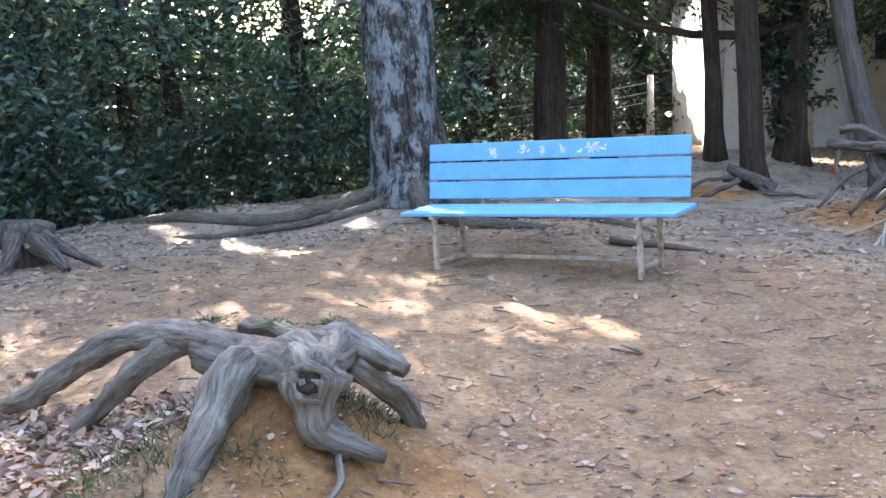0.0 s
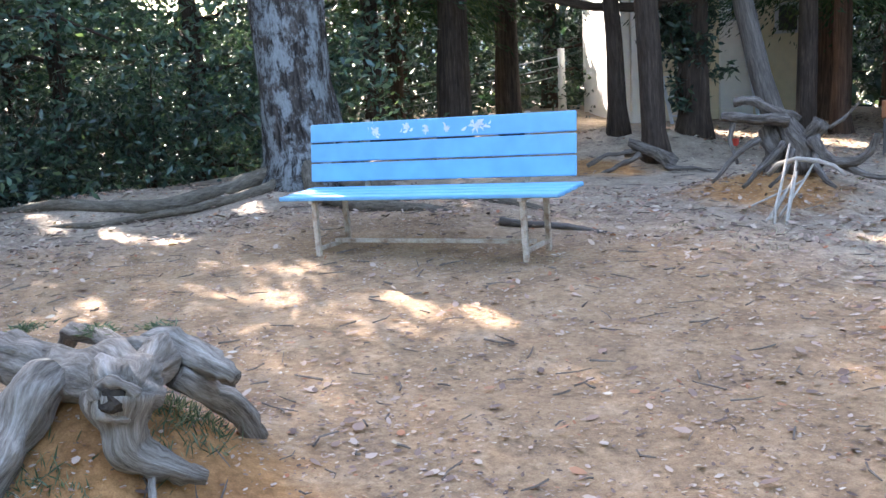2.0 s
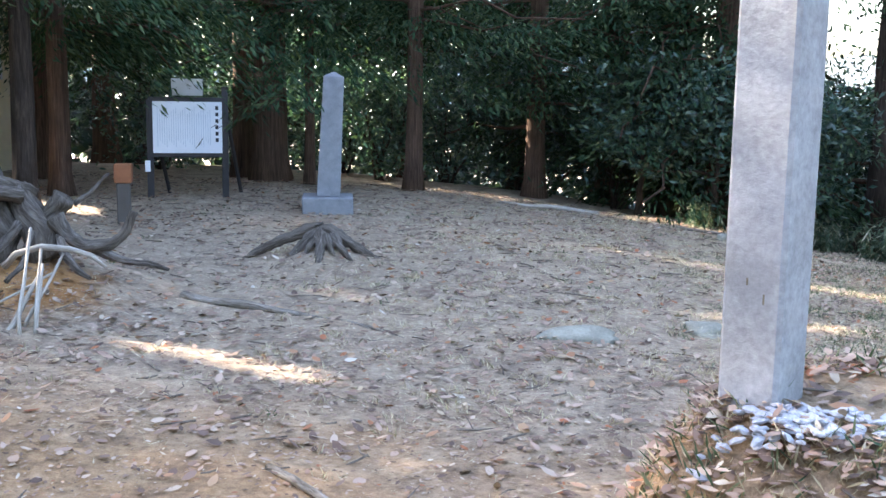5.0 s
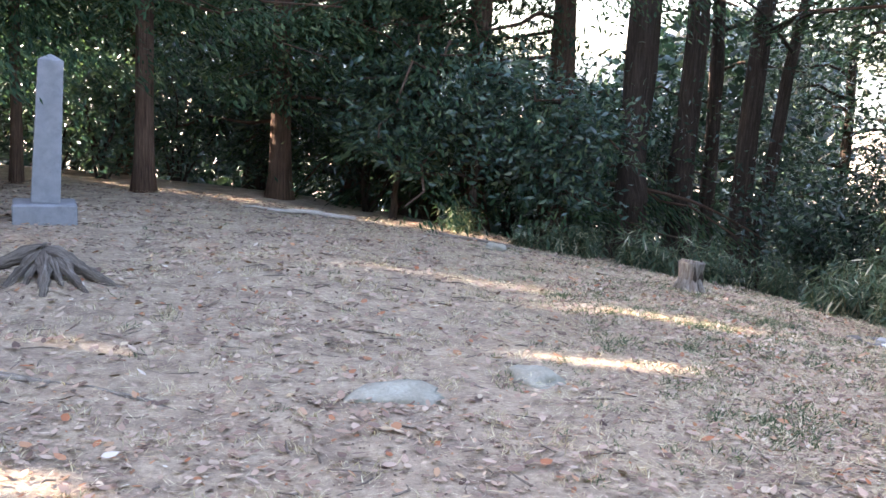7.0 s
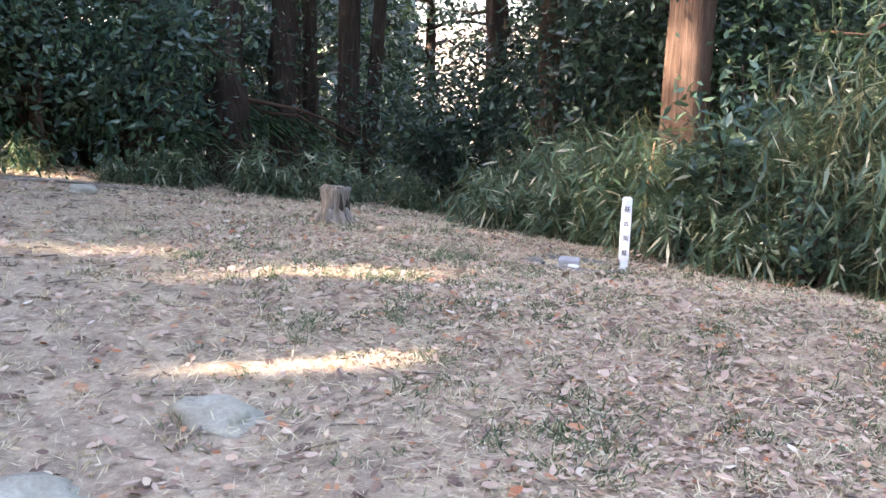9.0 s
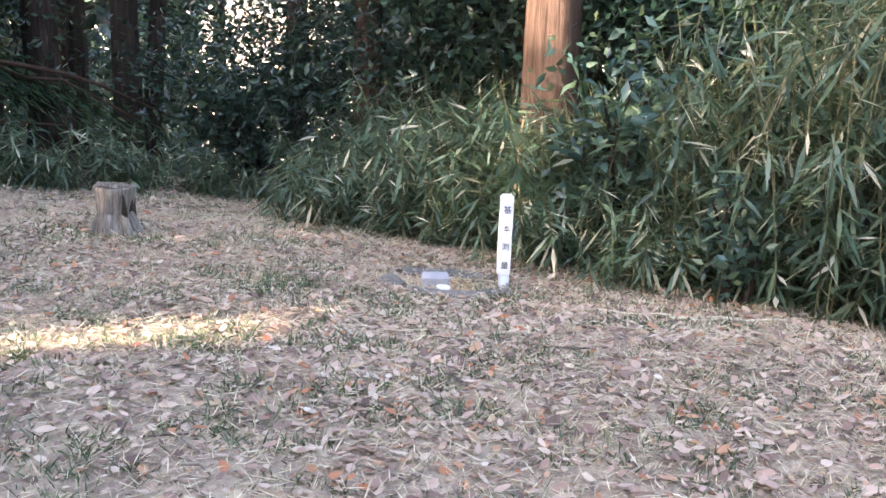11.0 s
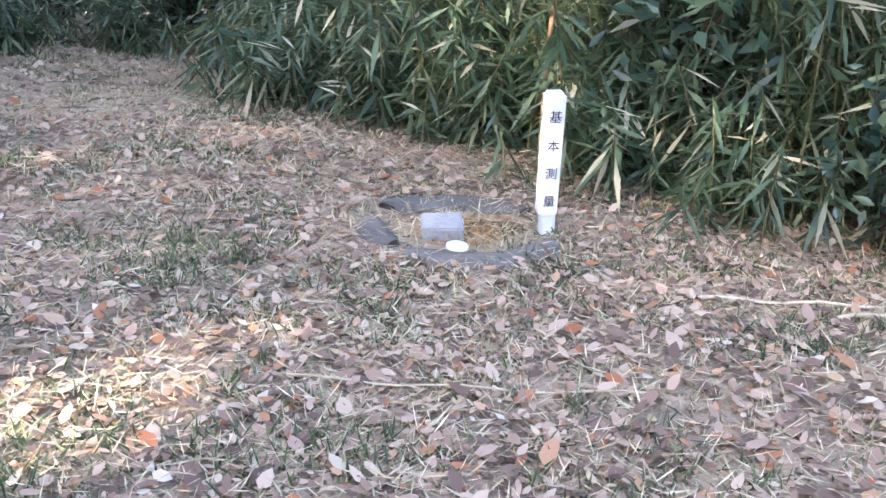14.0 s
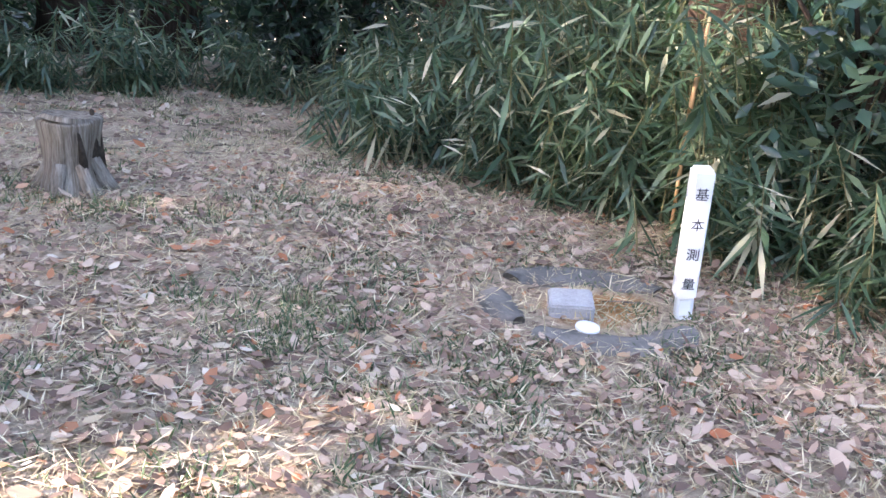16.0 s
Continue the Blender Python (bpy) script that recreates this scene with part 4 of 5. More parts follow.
def stick_bundle():
    """Bleached sticks propped together against the root stock."""
    x, y = -2.75, 4.27
    t = thing("propped_sticks", pose(x, y, gz(x, y)), "bleached dead sticks propped together against a root stock", "sticks")
    for i, (ax, ay, bx, by, bz, th) in enumerate([(-.08, -.02, -.02, .25, .30, .018), (.02, -.05, -.09, .3, .52, .012), (.08, .0, -.05, .3, .40, .014), (.05, .04, .0, .22, .33, .010), (-.02, .03, .06, .3, .36, .012)]):
        part("stick", tube(curve_points((ax, ay, -.02), (bx, by, bz), 7, .0, .03, i * 3.0), [th * (1 - .06 * k) for k in range(7)], 7, .2, i), PALEWOOD, t, "", True)
    part("bent_stick", tube([(-.28, .30, .28), (-.2, .3, .36), (-.05, .3, .405), (.12, .3, .40), (.25, .3, .37), (.33, .3, .31)], [.02, .019, .018, .017, .014, .01], 8, .2, 4), PALEWOOD, t, "", True)
    part("stick", tube(curve_points((-.42, .1, .0), (.0, .32, .26), 6, 0, .02, 9), [.008] * 6, 6), PALEWOOD, t, "", True)


stick_bundle()


def sawn_stump(x, y, h, rad, seed, label):
    g = gz(x, y)
    t = thing("sawn_stump", pose(x, y, g, 0, 0, 20), label, "tree stump")
    zs = [-.06, 0, .05, h * .4, h * .75, h * .97, h]
    part("stump_body", tube([Vector((.01 * math.sin(3 * z), 0, z)) for z in zs], [rad * k for k in (1.35, 1.25, 1.08, .95, .98, 1.02, .95)], 20, .4, seed, lobes=.08), DEADWOOD, t, "", True)
    part("cut_top", tube([Vector((0, 0, h - .006)), Vector((.004, 0, h + .012))], [rad * .93, rad * .88], 20, .2, seed), DEADWOOD, t, "cracked grey sawn face", False)
    # near-black lumps set into the side in place of open splits
    part("dark_split", turned(rock((rad * .42, rad * .35, h * .6), 1, seed, 3, .6), pose(rad * .8, -rad * .42, h * .42, 0, 8, 25)), DARKHOLE, t, "dark lump marking a split")
    part("dark_split", turned(rock((rad * .12, rad * .2, h * .4), 1, seed + 2, 2, .5), pose(-rad * .2, -rad * .93, h * .5, 0, -6, 0)), DARKHOLE, t, "dark lump marking a split")
    for k in range(6):
        w = k * 1.05 + .3
        part("root", tube([(math.cos(w) * rad * .7, math.sin(w) * rad * .7, h * .45), (math.cos(w) * rad * 1.15, math.sin(w) * rad * 1.15, h * .12), (math.cos(w) * rad * 1.7, math.sin(w) * rad * 1.7, -.03)], [rad * .28, rad * .3, rad * .12], 9, .5, seed + k, lobes=.08), DEADWOOD, t, "", True)


sawn_stump(3.0, 9.2, .28, .098, 3, "short sawn stump, grey, with a dark split down one side")


# surface roots of the old tree and across the path
def surface_root(points, th, label, mat=GREYBARK, seed=0, name="surface_root"):
    pts = [Vector((x, y, gz(x, y) + z)) for x, y, z in points]
    dense = []
    for i in range(len(pts) - 1):
        for k in range(5):
            f = k / 5
            p = pts[i].lerp(pts[i + 1], f)
            dense.append(p + noise.noise_vector(p * 2.5) * .03)
    dense.append(pts[-1])
    n = len(dense) - 1
    ob = part(name, tube(dense, [th * (1 - .65 * k / n) for k in range(n + 1)], 9, .35, seed), mat, None, label, True)
    return tagged(ob, label, "root", "surface roots")


ROOTL = "thick mottled surface root of the old tree in the earth"
surface_root([(-7.55, 3.0, .12), (-7.6, 2.5, .05), (-7.3, 1.7, .05), (-8.2, 1.0, .04), (-9.2, .4, .02), (-10, -.2, -.03)], .085, ROOTL, MOSSROOT, 1)
surface_root([(-7.4, 3.0, .10), (-7.2, 2.6, .03), (-7.1, 1.9, .04), (-7.2, 1.0, .02), (-8.2, .3, -.03)], .06, ROOTL, MOSSROOT, 2)
surface_root([(-7.25, 3.15, .24), (-6.7, 2.9, .06), (-5.4, 2.5, .04), (-4.7, 2.7, .0), (-4.1, 2.8, -.05)], .10, ROOTL, MOSSROOT, 3)
surface_root([(-7.3, 3.4, .26), (-6.7, 3.3, .08), (-5.6, 3.2, .06), (-4.6, 3.3, .03), (-3.9, 3.35, -.04)], .10, ROOTL, MOSSROOT, 4)
surface_root([(-3.9, 2.75, .03), (-3.5, 3.0, .02), (-3.1, 3.2, -.03)], .03, "grey root behind the bench in loose earth", GREYBARK, 5)
surface_root([(-2.3, 5.3, .02), (-1.8, 5.2, .01), (-1.2, 5.0, .0), (-.5, 4.6, -.03)], .032, "grey root running out of the mound through litter", DEADWOOD, 6)
surface_root([(-.85, 2.75, .0), (-.55, 2.5, .012), (-.32, 2.1, .012), (-.22, 1.75, .006), (-.1, 1.6, -.02)], .017, "bare grey root across the trodden path", DEADWOOD, 7)
surface_root([(.1, 12.3, .03), (-.6, 12.1, .05), (-1.2, 12.3, .0)], .04, "pale fallen branch at the edge of the wood", PALEWOOD, 9, "fallen_branch")
surface_root([(1.0, 11.6, .02), (1.8, 11.5, .02), (2.5, 11.35, .02)], .022, "grey fallen log at the edge of the wood", DEADWOOD, 10, "fallen_log")
surface_root([(-8.6, .2, .03), (-9.2, -.6, .05), (-9.6, -1.6, .0)], .03, "thin fallen branch at the edge of the wood", GREYBARK, 11, "fallen_branch")


# ---- monument, notice board, marker ----
def monument():
    x, y = -2.75, 10.0
    t = thing("stone_monument", pose(x, y, gz(x, y) - .02, 0, 0, 16), "tall grey granite pillar with pointed top on square plinth", "monument")
    part("plinth", box(.54, .54, .19, 0, 0, 0, .012, .003), GRANITE, t)
    bm = box(.25, .25, 1.26, 0, 0, .19, 0, 0, 1, .86)
    face = max(bm.faces, key=lambda f: f.calc_center_median().z)
    out = bmesh.ops.poke(bm, faces=[face])
    out["verts"][0].co.z += .055
    bmesh.ops.bevel(bm, geom=bm.edges[:], offset=.006, segments=1, affect="EDGES")
    part("pillar", turned(bm, pose(0, 0, 0, 0, 2.4)), GRANITE, t)


monument()


def notice_board():
    ax, ay, bx, by = -5.08, 10.65, -4.31, 11.0
    a = math.degrees(math.atan2(by - ay, bx - ax))
    x, y = (ax + bx) / 2, (ay + by) / 2
    t = thing("notice_board", pose(x, y, gz(x, y), 0, 0, a), "white notice board in a dark steel frame with slanting props", "notice board")
    for s in (-.43, .43):
        part("post", box(.075, .075, 1.36 if s > 0 else 1.2, s, .03, -.05, .004), DARKSTEEL, t)
        part("prop", tube([(s + .0, .05, 1.1), (s + .22, .55, -.05)], [.025, .025], 6), DARKSTEEL, t)
    part("frame", box(.88, .03, .70, 0, .0, .48, .004), DARKSTEEL, t, "dark frame")
    board = part("board", box(.79, .012, .60, 0, -.022, .53, .002), BOARD, t, "white printed board")
    for i in range(24):
        part("print_line", box_geo(.006, .002, .46 - .05 * ((i * 7) % 4), -.34 + i * .026, -.0295, .83), PRINT, board)
    for k in range(6):
        part("title_mark", box_geo(.035, .002, .045, .335, -.0295, 1.06 - k * .075), BLACK, board)
    part("label_plate", box_geo(.06, .006, .13, -.46, -.05, .38), BOARD, t, "small white plate")
    part("hood", turned(box(.36, .02, .2, 0, 0, 0, .003), pose(0, .06, 1.20, 15)), POLEGREY, t, "grey sheet above the board")


notice_board()


def rusty_box():
    x, y = -4.3, 8.45
    t = thing("fire_bin", pose(x, y, gz(x, y), 0, 0, 20), "small rust-orange box on a grey post among the stumps", "box")
    part("post", box(.12, .12, .44, 0, 0, -.04, .01, .004), GREYBARK, t)
    part("box_body", box(.16, .14, .18, 0, 0, .40, .008, .002), RUSTORANGE, t, "rust-orange box")


rusty_box()


def concrete_post():
    x, y = .615, 1.50
    g = gz(x, y)
    t = thing("concrete_post", pose(x, y, gz(x, y) + .02, 0, -.4, -34), "tall square weathered concrete post set in a stony earth bank", "post")
    part("shaft", box(.124, .124, 2.0, 0, 0, -.12, .008, .0015), CONCRETE, t)
    for px, pz, w, h in ((-.01, .22, .004, .014), (.025, .19, .004, .02), (.03, .75, .004, .010)):
        part("pit", box_geo(w, .003, h, px, -.0615, pz), RUBBLE, t, "dark pit in the concrete")


concrete_post()


def bank_stones():
    r = np.random.default_rng(12)
    for i, (x, y, w, d, h, turn) in enumerate([(.63, 1.06, .085, .08, .15, 12), (.73, 1.05, .07, .07, .14, -8), (.82, 1.08, .08, .08, .12, 20), (.92, 1.06, .07, .07, .13, -15), (.54, 1.13, .05, .05, .06, 35), (.68, .98, .05, .05, .06, 60), (1.02, 1.12, .08, .07, .1, 10)]):
        bm = box(w, d, h, 0, 0, 0, .012, .012, 2, .9)
        ob = part("rubble_stone", turned(bm, pose(x, y, gz(x, y) - h * .35, 4 * (i % 3) - 4, 6 * (i % 2) - 3, turn)), RUBBLE, None, "", False)
        tagged(ob, "squared brown stone bedded in the earth bank", "stone", "stones of the bank")
    for i in range(110):
        a, d = r.uniform(0, 6.28), r.uniform(.02, .2)
        x, y = .66 + math.cos(a) * d * .9, 1.33 + math.sin(a) * d * .35
        ob = part("stone_chip", turned(rock((r.uniform(.008, .02), r.uniform(.008, .018), .006), 1, i, 1), pose(x, y, gz(x, y) + .012 + .01 * r.random(), r.normal() * 18, r.normal() * 18, r.uniform(0, 360))), FLAKE)
        tagged(ob, "flat pale stone chip at the foot of the concrete post", "stone", "pale stone chips")


bank_stones()


def flat_stone(x, y, sx, sy, turn, seed, label, lift=.0):
    bm = rock((sx, sy, .055), 1, seed, 3, .45)
    ob = part("flat_stone", turned(bm, pose(x, y, gz(x, y) + lift, 0, 0, turn)), SLAB, None, label, True)
    tagged(ob, label, "stone", "flat stones in the grass")


flat_stone(.15, 5.0, .24, .15, 5, 3, "flat lichened stone sunk in dry grass")
flat_stone(.86, 5.4, .13, .18, 20, 7, "smaller angular flat stone sunk in dry grass")
flat_stone(1.5, 10.8, .12, .1, 0, 9, "small grey stone at the clearing's edge", .03)


def text_geo(txt, size):
    """A glyph from the built-in font as a thin mesh, standing upright in the x-z plane."""
    cu = bpy.data.curves.new("glyph", "FONT")
    cu.body, cu.size, cu.extrude, cu.align_x, cu.align_y = txt, size, .0006, "CENTER", "CENTER"
    ob = bpy.data.objects.new("glyph", cu)
    scene.collection.objects.link(ob)
    bpy.context.view_layer.update()
    me = bpy.data.meshes.new_from_object(ob.evaluated_get(bpy.context.evaluated_depsgraph_get()))
    bpy.data.objects.remove(ob)
    v = [(p.co.x, -p.co.z, p.co.y) for p in me.vertices]
    return v, [tuple(p.vertices) for p in me.polygons]


def marker_stake():
    x, y = 4.236, 7.34
    t = thing("survey_stake", pose(x, y, gz(x, y) + .0, 0, 0, -37), "white plastic survey stake with black lettering, chipped at its foot", "survey stake")
    bm = box(.064, .064, .42, 0, 0, .07, .008, 0, 2)
    part("stake", bm, WHITE, t)
    part("broken_foot", box(.052, .052, .13, .004, 0, -.05, .01, .008), WHITEMARK, t, "chipped pale foot")
    for ch, z in zip("基本測量", (.415, .318, .222, .125)):
        v, f = text_geo(ch, .042)
        part("lettering", ([(a, b - .0328, c + z) for a, b, c in v], f), BLACK, t, "black printed character")
        v, f = text_geo(ch, .03)
        part("side_mark", box_geo(.002, .012, .028, -.0322, .012, z - .005), PRINT, t, "faded side mark")


marker_stake()


def survey_stone():
    x, y = 3.93, 7.52
    t = thing("survey_stone", pose(x, y, gz(x, y) - .075, 0, 0, -40), "squared grey granite triangulation stone set in the ground", "survey stone")
    part("stone_block", box(.135, .13, .125, 0, 0, 0, .006, .002, 2), PALESTONE, t)


survey_stone()
KERB = rough_stuff("dark grey guard stone", [(0.3, (.12, .112, .10)), (0.7, (.23, .215, .195))], 8, 60, .9, .004)


def guard_stone(a0, a1, r0, r1, seed):
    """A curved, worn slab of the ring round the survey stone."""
    cx, cy, n = 4.0, 7.49, 14
    vs, fs = [], []
    for i in range(n + 1):
        a = math.radians(a0 + (a1 - a0) * i / n)
        end = min(1, .45 + 3 * min(i, n - i) / n)
        mid, half = (r0 + r1) / 2, (r1 - r0) / 2 * end
        for rr, h in ((mid - half, -.03), (mid - half * .93, .012), (mid - half * .4, .017), (mid + half * .4, .016), (mid + half * .93, .008), (mid + half, -.03)):
            q = rr * (1 + .05 * noise.noise(Vector((i * .6, rr * 5, seed))))
            x, y = cx + math.cos(a) * q, cy + math.sin(a) * q
            vs.append((x, y, gz(x, y) + h + (.005 + .007 * noise.noise(Vector((x * 18, y * 18, seed))) if h > 0 else 0)))
        if i:
            k = 6 * i
            fs += [(k - 6 + j, k - 5 + j, k + 1 + j, k + j) for j in range(5)]
    fs += [tuple(range(6)), tuple(6 * n + j for j in range(5, -1, -1))]
    ob = part("guard_stone", (vs, fs), KERB, None, "", True)
    tagged(ob, "low dark curved guard stone sunk round the survey stone", "stone", "guard stones")


for i, q in enumerate([(4, 98, .25, .42), (192, 296, .23, .37), (128, 178, .25, .36)]):
    guard_stone(*q, i * 3.1)
cap = part("marker_cap", tube([(0, 0, 0), (0, 0, .007), (0, 0, .010)], [.036, .035, .02], 20), WHITE, None, "", False, pose(3.835, 7.355, gz(3.835, 7.355) + .022, 3, 2, 0))
tagged(cap, "round white survey cap on a dark guard stone", "survey cap")


def dry_reed(a, b, th, label):
    pts = []
    for k in range(13):
        f = k / 12
        x, y = a[0] + (b[0] - a[0]) * f, a[1] + (b[1] - a[1]) * f
        pts.append((x, y, gz(x, y) + .022 + .006 * math.sin(k * 1.3)))
    ob = part("dry_reed", tube(pts, [th] * 13, 6), STRAWSTEM, None, label, True)
    tagged(ob, label, "reed", "dry reeds")


TANSTEM = rough_stuff("orange-tan dry sheath", [(0.3, (.38, .22, .11)), (0.7, (.56, .38, .22))], 9, 60, .7, .001)
STRAWSTEM = rough_stuff("dry straw stem", [(0.3, (.50, .42, .27)), (0.7, (.70, .62, .45))], 6, 60, .6, .001)
dry_reed((2.90, 6.99), (3.42, 6.35), .0028, "long dry straw-coloured reed lying on the litter")
dry_reed((4.05, 6.62), (4.5, 6.15), .005, "broken dry reed among fallen leaves")
dry_reed((4.2, 6.3), (4.7, 6.0), .007, "broken dry reed among fallen leaves")


ob = part("broken_culm", tube([(5.0, 8.02, gz(5.0, 8.0)), (5.01, 8.02, .02), (5.03, 8.02, .2), (5.06, 8.03, .38)], [.008, .011, .011, .006], 8, .2), TANSTEM, None, "", True)
tagged(ob, "orange-tan broken bamboo culm standing in the thicket", "bamboo stem")


# ---- house, pole ----
def house():
    a = math.degrees(math.atan2(.8, .6))
    g = -.9
    t = thing("house", pose(-10.45, 11.2, g, 0, 0, a), "white and cream low house with grey roof behind trees", "house")
    H = 3.5
    part("wall", box(3.2, .15, H, 1.6, .075, 0, 0), CREAM, t, "cream front wall")
    part("wall", box(.15, 4.5, H, -.079, 2.25, 0, 0), WALLWHITE, t, "white gable wall")
    part("wall", box(3.2, .15, H, 1.6, 4.5, 0, 0), CREAM, t)
    part("wall", box(.15, 4.2, H, 3.28, 2.3, 0, 0), CREAM, t)
    part("corner_trim", box(.5, .12, H, .25, -.062, 0, .005), WALLWHITE, t, "white corner")
    part("corner_trim", box(.55, .10, H, 1.75, -.052, 0, .005), WALLWHITE, t, "white pier")
    part("roof", turned(box(4.3, 3.2, .12, 0, 0, 0, .01), pose(1.6, .85, H + .25, 14)), ROOFGREY, t)
    part("roof", turned(box(4.3, 3.2, .12, 0, 0, 0, .01), pose(1.6, 3.95, H + .25, -14)), ROOFGREY, t)
    part("fascia", box(4.3, .05, .2, 1.6, -.72, H - .18, .005), WALLWHITE, t, "white eaves board")
    part("gable", ([(-.15, 0, H), (-.15, 4.5, H), (-.15, 2.25, H + .6), (0, 0, H), (0, 4.5, H), (0, 2.25, H + .6)], [(0, 2, 1), (3, 4, 5), (0, 1, 4, 3), (1, 2, 5, 4), (2, 0, 3, 5)]), WALLWHITE, t)
    for x, z, w, h in ((2.6, 2.3, .3, .4), (1.75, 2.55, .2, .35)):
        win = part("window", box(w + .1, .06, h + .1, x, -.1 if x == 1.75 else -.03, z - .05, .004), ALU, t, "aluminium window")
        part("pane", box(w, .02, h, x, -.14 if x == 1.75 else -.07, z, 0), GLASSDARK, win)
    for x, dx in ((.75, .35), (2.15, .3)):
        lad = thing("ladder", pose(-10.45, 11.2, g, 0, 0, a) @ pose(x, -.75, .55), "aluminium ladder leaning against the house wall", "ladder", "ladders")
        for s in (-.15, .15):
            part("rail", tube([(s, 0, 0), (s - dx, .58, 2.2)], [.03, .03], 6), ALU, lad)
        for k in range(7):
            f = (k + .5) / 7
            part("rung", tube([(-.15 - dx * f, .58 * f, 2.2 * f), (.15 - dx * f, .58 * f, 2.2 * f)], [.015, .015], 6), ALU, lad)


house()


def net_pole():
    x, y = -14.2, 13.2
    g = gz(x, y)
    t = thing("utility_pole", pose(x, y, g - .1), "slim pale steel pole carrying wires beyond the trees", "pole")
    top = 1.4 - g
    part("pole", tube([(0, 0, 0), (0, 0, top)], [.09, .07], 10), POLEGREY, t, "", True)
    for i, (dx, dy, dz) in enumerate([(-9, -5, -.9), (-9, -5, -1.2), (-9, -5.2, -1.5)]):
        part("wire", tube(curve_points((0, 0, top - .15 - .2 * i), (dx, dy, top + dz), 9, -.25), [.012] * 9, 5), POLEGREY, t)


net_pole()
part_red = part("plastic_scrap", box(.07, .05, .09, 0, 0, 0, .01), RED, None, "", False, pose(-5.95, 8.05, gz(-5.95, 8.05)))
tagged(part_red, "small red plastic scrap on the ground among the trees", "scrap")


# ---- far woods and hills ----
def far_woods():
    """Leafy masses down the slopes beyond the clearing, with an unseen ring added behind."""
    r = np.random.default_rng(77)
    n = 110000
    # unseen leaves behind the camera, added to keep low sky light off the woods
    n += 60000
    a = np.where(np.arange(n) < 110000, r.uniform(math.radians(60), math.radians(215), n), r.uniform(math.radians(215), math.radians(400), n))
    d = r.uniform(19, 36, n) - np.where(a > math.radians(215), 6, 0)
    x, y = d * np.cos(a), 4 + d * np.sin(a)
    left = a > math.radians(85)
    top = np.where(left & (np.abs(a - math.radians(168)) > math.radians(7)), 9.0, 1.6) + 1.6 * np.sin(a * 7 + 1) + 1.2 * np.sin(a * 17) + .12 * (d - 20)
    z = -6.5 + r.random(n) * (top + 6.5)
    p = np.stack([x, y, z], 1)
    q = p * .55
    k = np.sin(q[:, 0] * 1.9 + np.sin(q[:, 2] * 2)) * np.sin(q[:, 1] * 1.7 + q[:, 2]) * np.sin(q[:, 2] * 2.3 + q[:, 0]) > np.where(left, -.9, -.45)
    p = p[k & ~in_gap(p)]
    al, ac = frames(r, len(p))
    s = r.uniform(.3, .65, len(p))
    me = blades("far_woods", p, al, ac, s, s * .55, LEAF_DARK)
    tagged(part("far_woods", me, LEAF_DARK), "dim evergreen woods down the slopes beyond the clearing, plus an added unseen ring behind", "woods", kind="stuff")


far_woods()
# Distance haze is put into the hills' own pale grey colour.
HILLS = rough_stuff("far hills tinted for haze", [(0.3, (.20, .24, .24)), (0.7, (.32, .36, .35))], .02, .3, .95, .5)
hv, hf = [], []
for i in range(121):
    w = math.radians(-20 + 260 * i / 120)
    h = 16 + 8 * noise.noise(Vector((i * .13, 0, 0))) + 3 * noise.noise(Vector((i * .5, 3, 0)))
    hv += [(420 * math.cos(w), 420 * math.sin(w), -12), (440 * math.cos(w), 440 * math.sin(w), h)]
    if i:
        hf.append((2 * i - 2, 2 * i, 2 * i + 1, 2 * i - 1))
tagged(part("backdrop", (hv, hf), HILLS, None, "", True), "line of hills in the distance, tinted pale for haze", "hills", kind="structure")


# ---- litter, grass and twigs on the ground ----
def scatter(r, n, dens, x0=-9.5, x1=6.5, y0=-3.0, y1=13.5):
    """n points on the ground, thinned by dens(x, y)."""
    out, have = [], 0
    while have < n:
        x, y = r.uniform(x0, x1, n * 2), r.uniform(y0, y1, n * 2)
        k = r.random(n * 2) < dens(x, y)
        out.append(np.stack([x[k], y[k]], 1))
        have += int(k.sum())
    p = np.concatenate(out)[:n]
    return np.column_stack([p, ground_z(p[:, 0], p[:, 1])])


def clumpy(x, y, s=1.0, seed=0.0):
    return .5 + .5 * np.sin(x * 2.3 * s + seed + 1.5 * np.sin(y * 1.7 * s)) * np.sin(y * 2.9 * s + 1.3 * np.sin(x * 2.1 * s + seed))


def litter(name, n, dens, size, mat, seed, label, lift=.010, steep=.13, ratio=.5, **area):
    r = np.random.default_rng(seed)
    p = scatter(r, n, dens, **area)
    w = r.uniform(0, 2 * math.pi, n)
    al = unit(np.stack([np.cos(w), np.sin(w), r.normal(size=n) * steep], 1))
    ac = unit(np.cross(al, np.array([0, 0, 1.0])) + np.stack([np.zeros(n), np.zeros(n), r.normal(size=n) * steep], 1))
    p[:, 2] += lift * r.uniform(.2, 1.6, n)
    s = size * np.minimum(r.lognormal(0, .35, n), 1.7)
    w = s * ratio * r.uniform(.7, 1.3, n)
    me = ovals(name, p, al, ac, s, w, mat, r.uniform(-.05, .3, n)) if ratio > .2 else blades(name, p, al, ac, s, w, mat, 0, .3)
    tagged(part(name, me, mat), label, "leaf litter", kind="stuff")


def dens_leaf(x, y):
    return (np.hypot((x - 3.98) / .34, (y - 7.53) / .36) > 1) * np.clip((1 - bare(x, y) * .93) * (.25 + .75 * clumpy(x, y)), 0, 1)


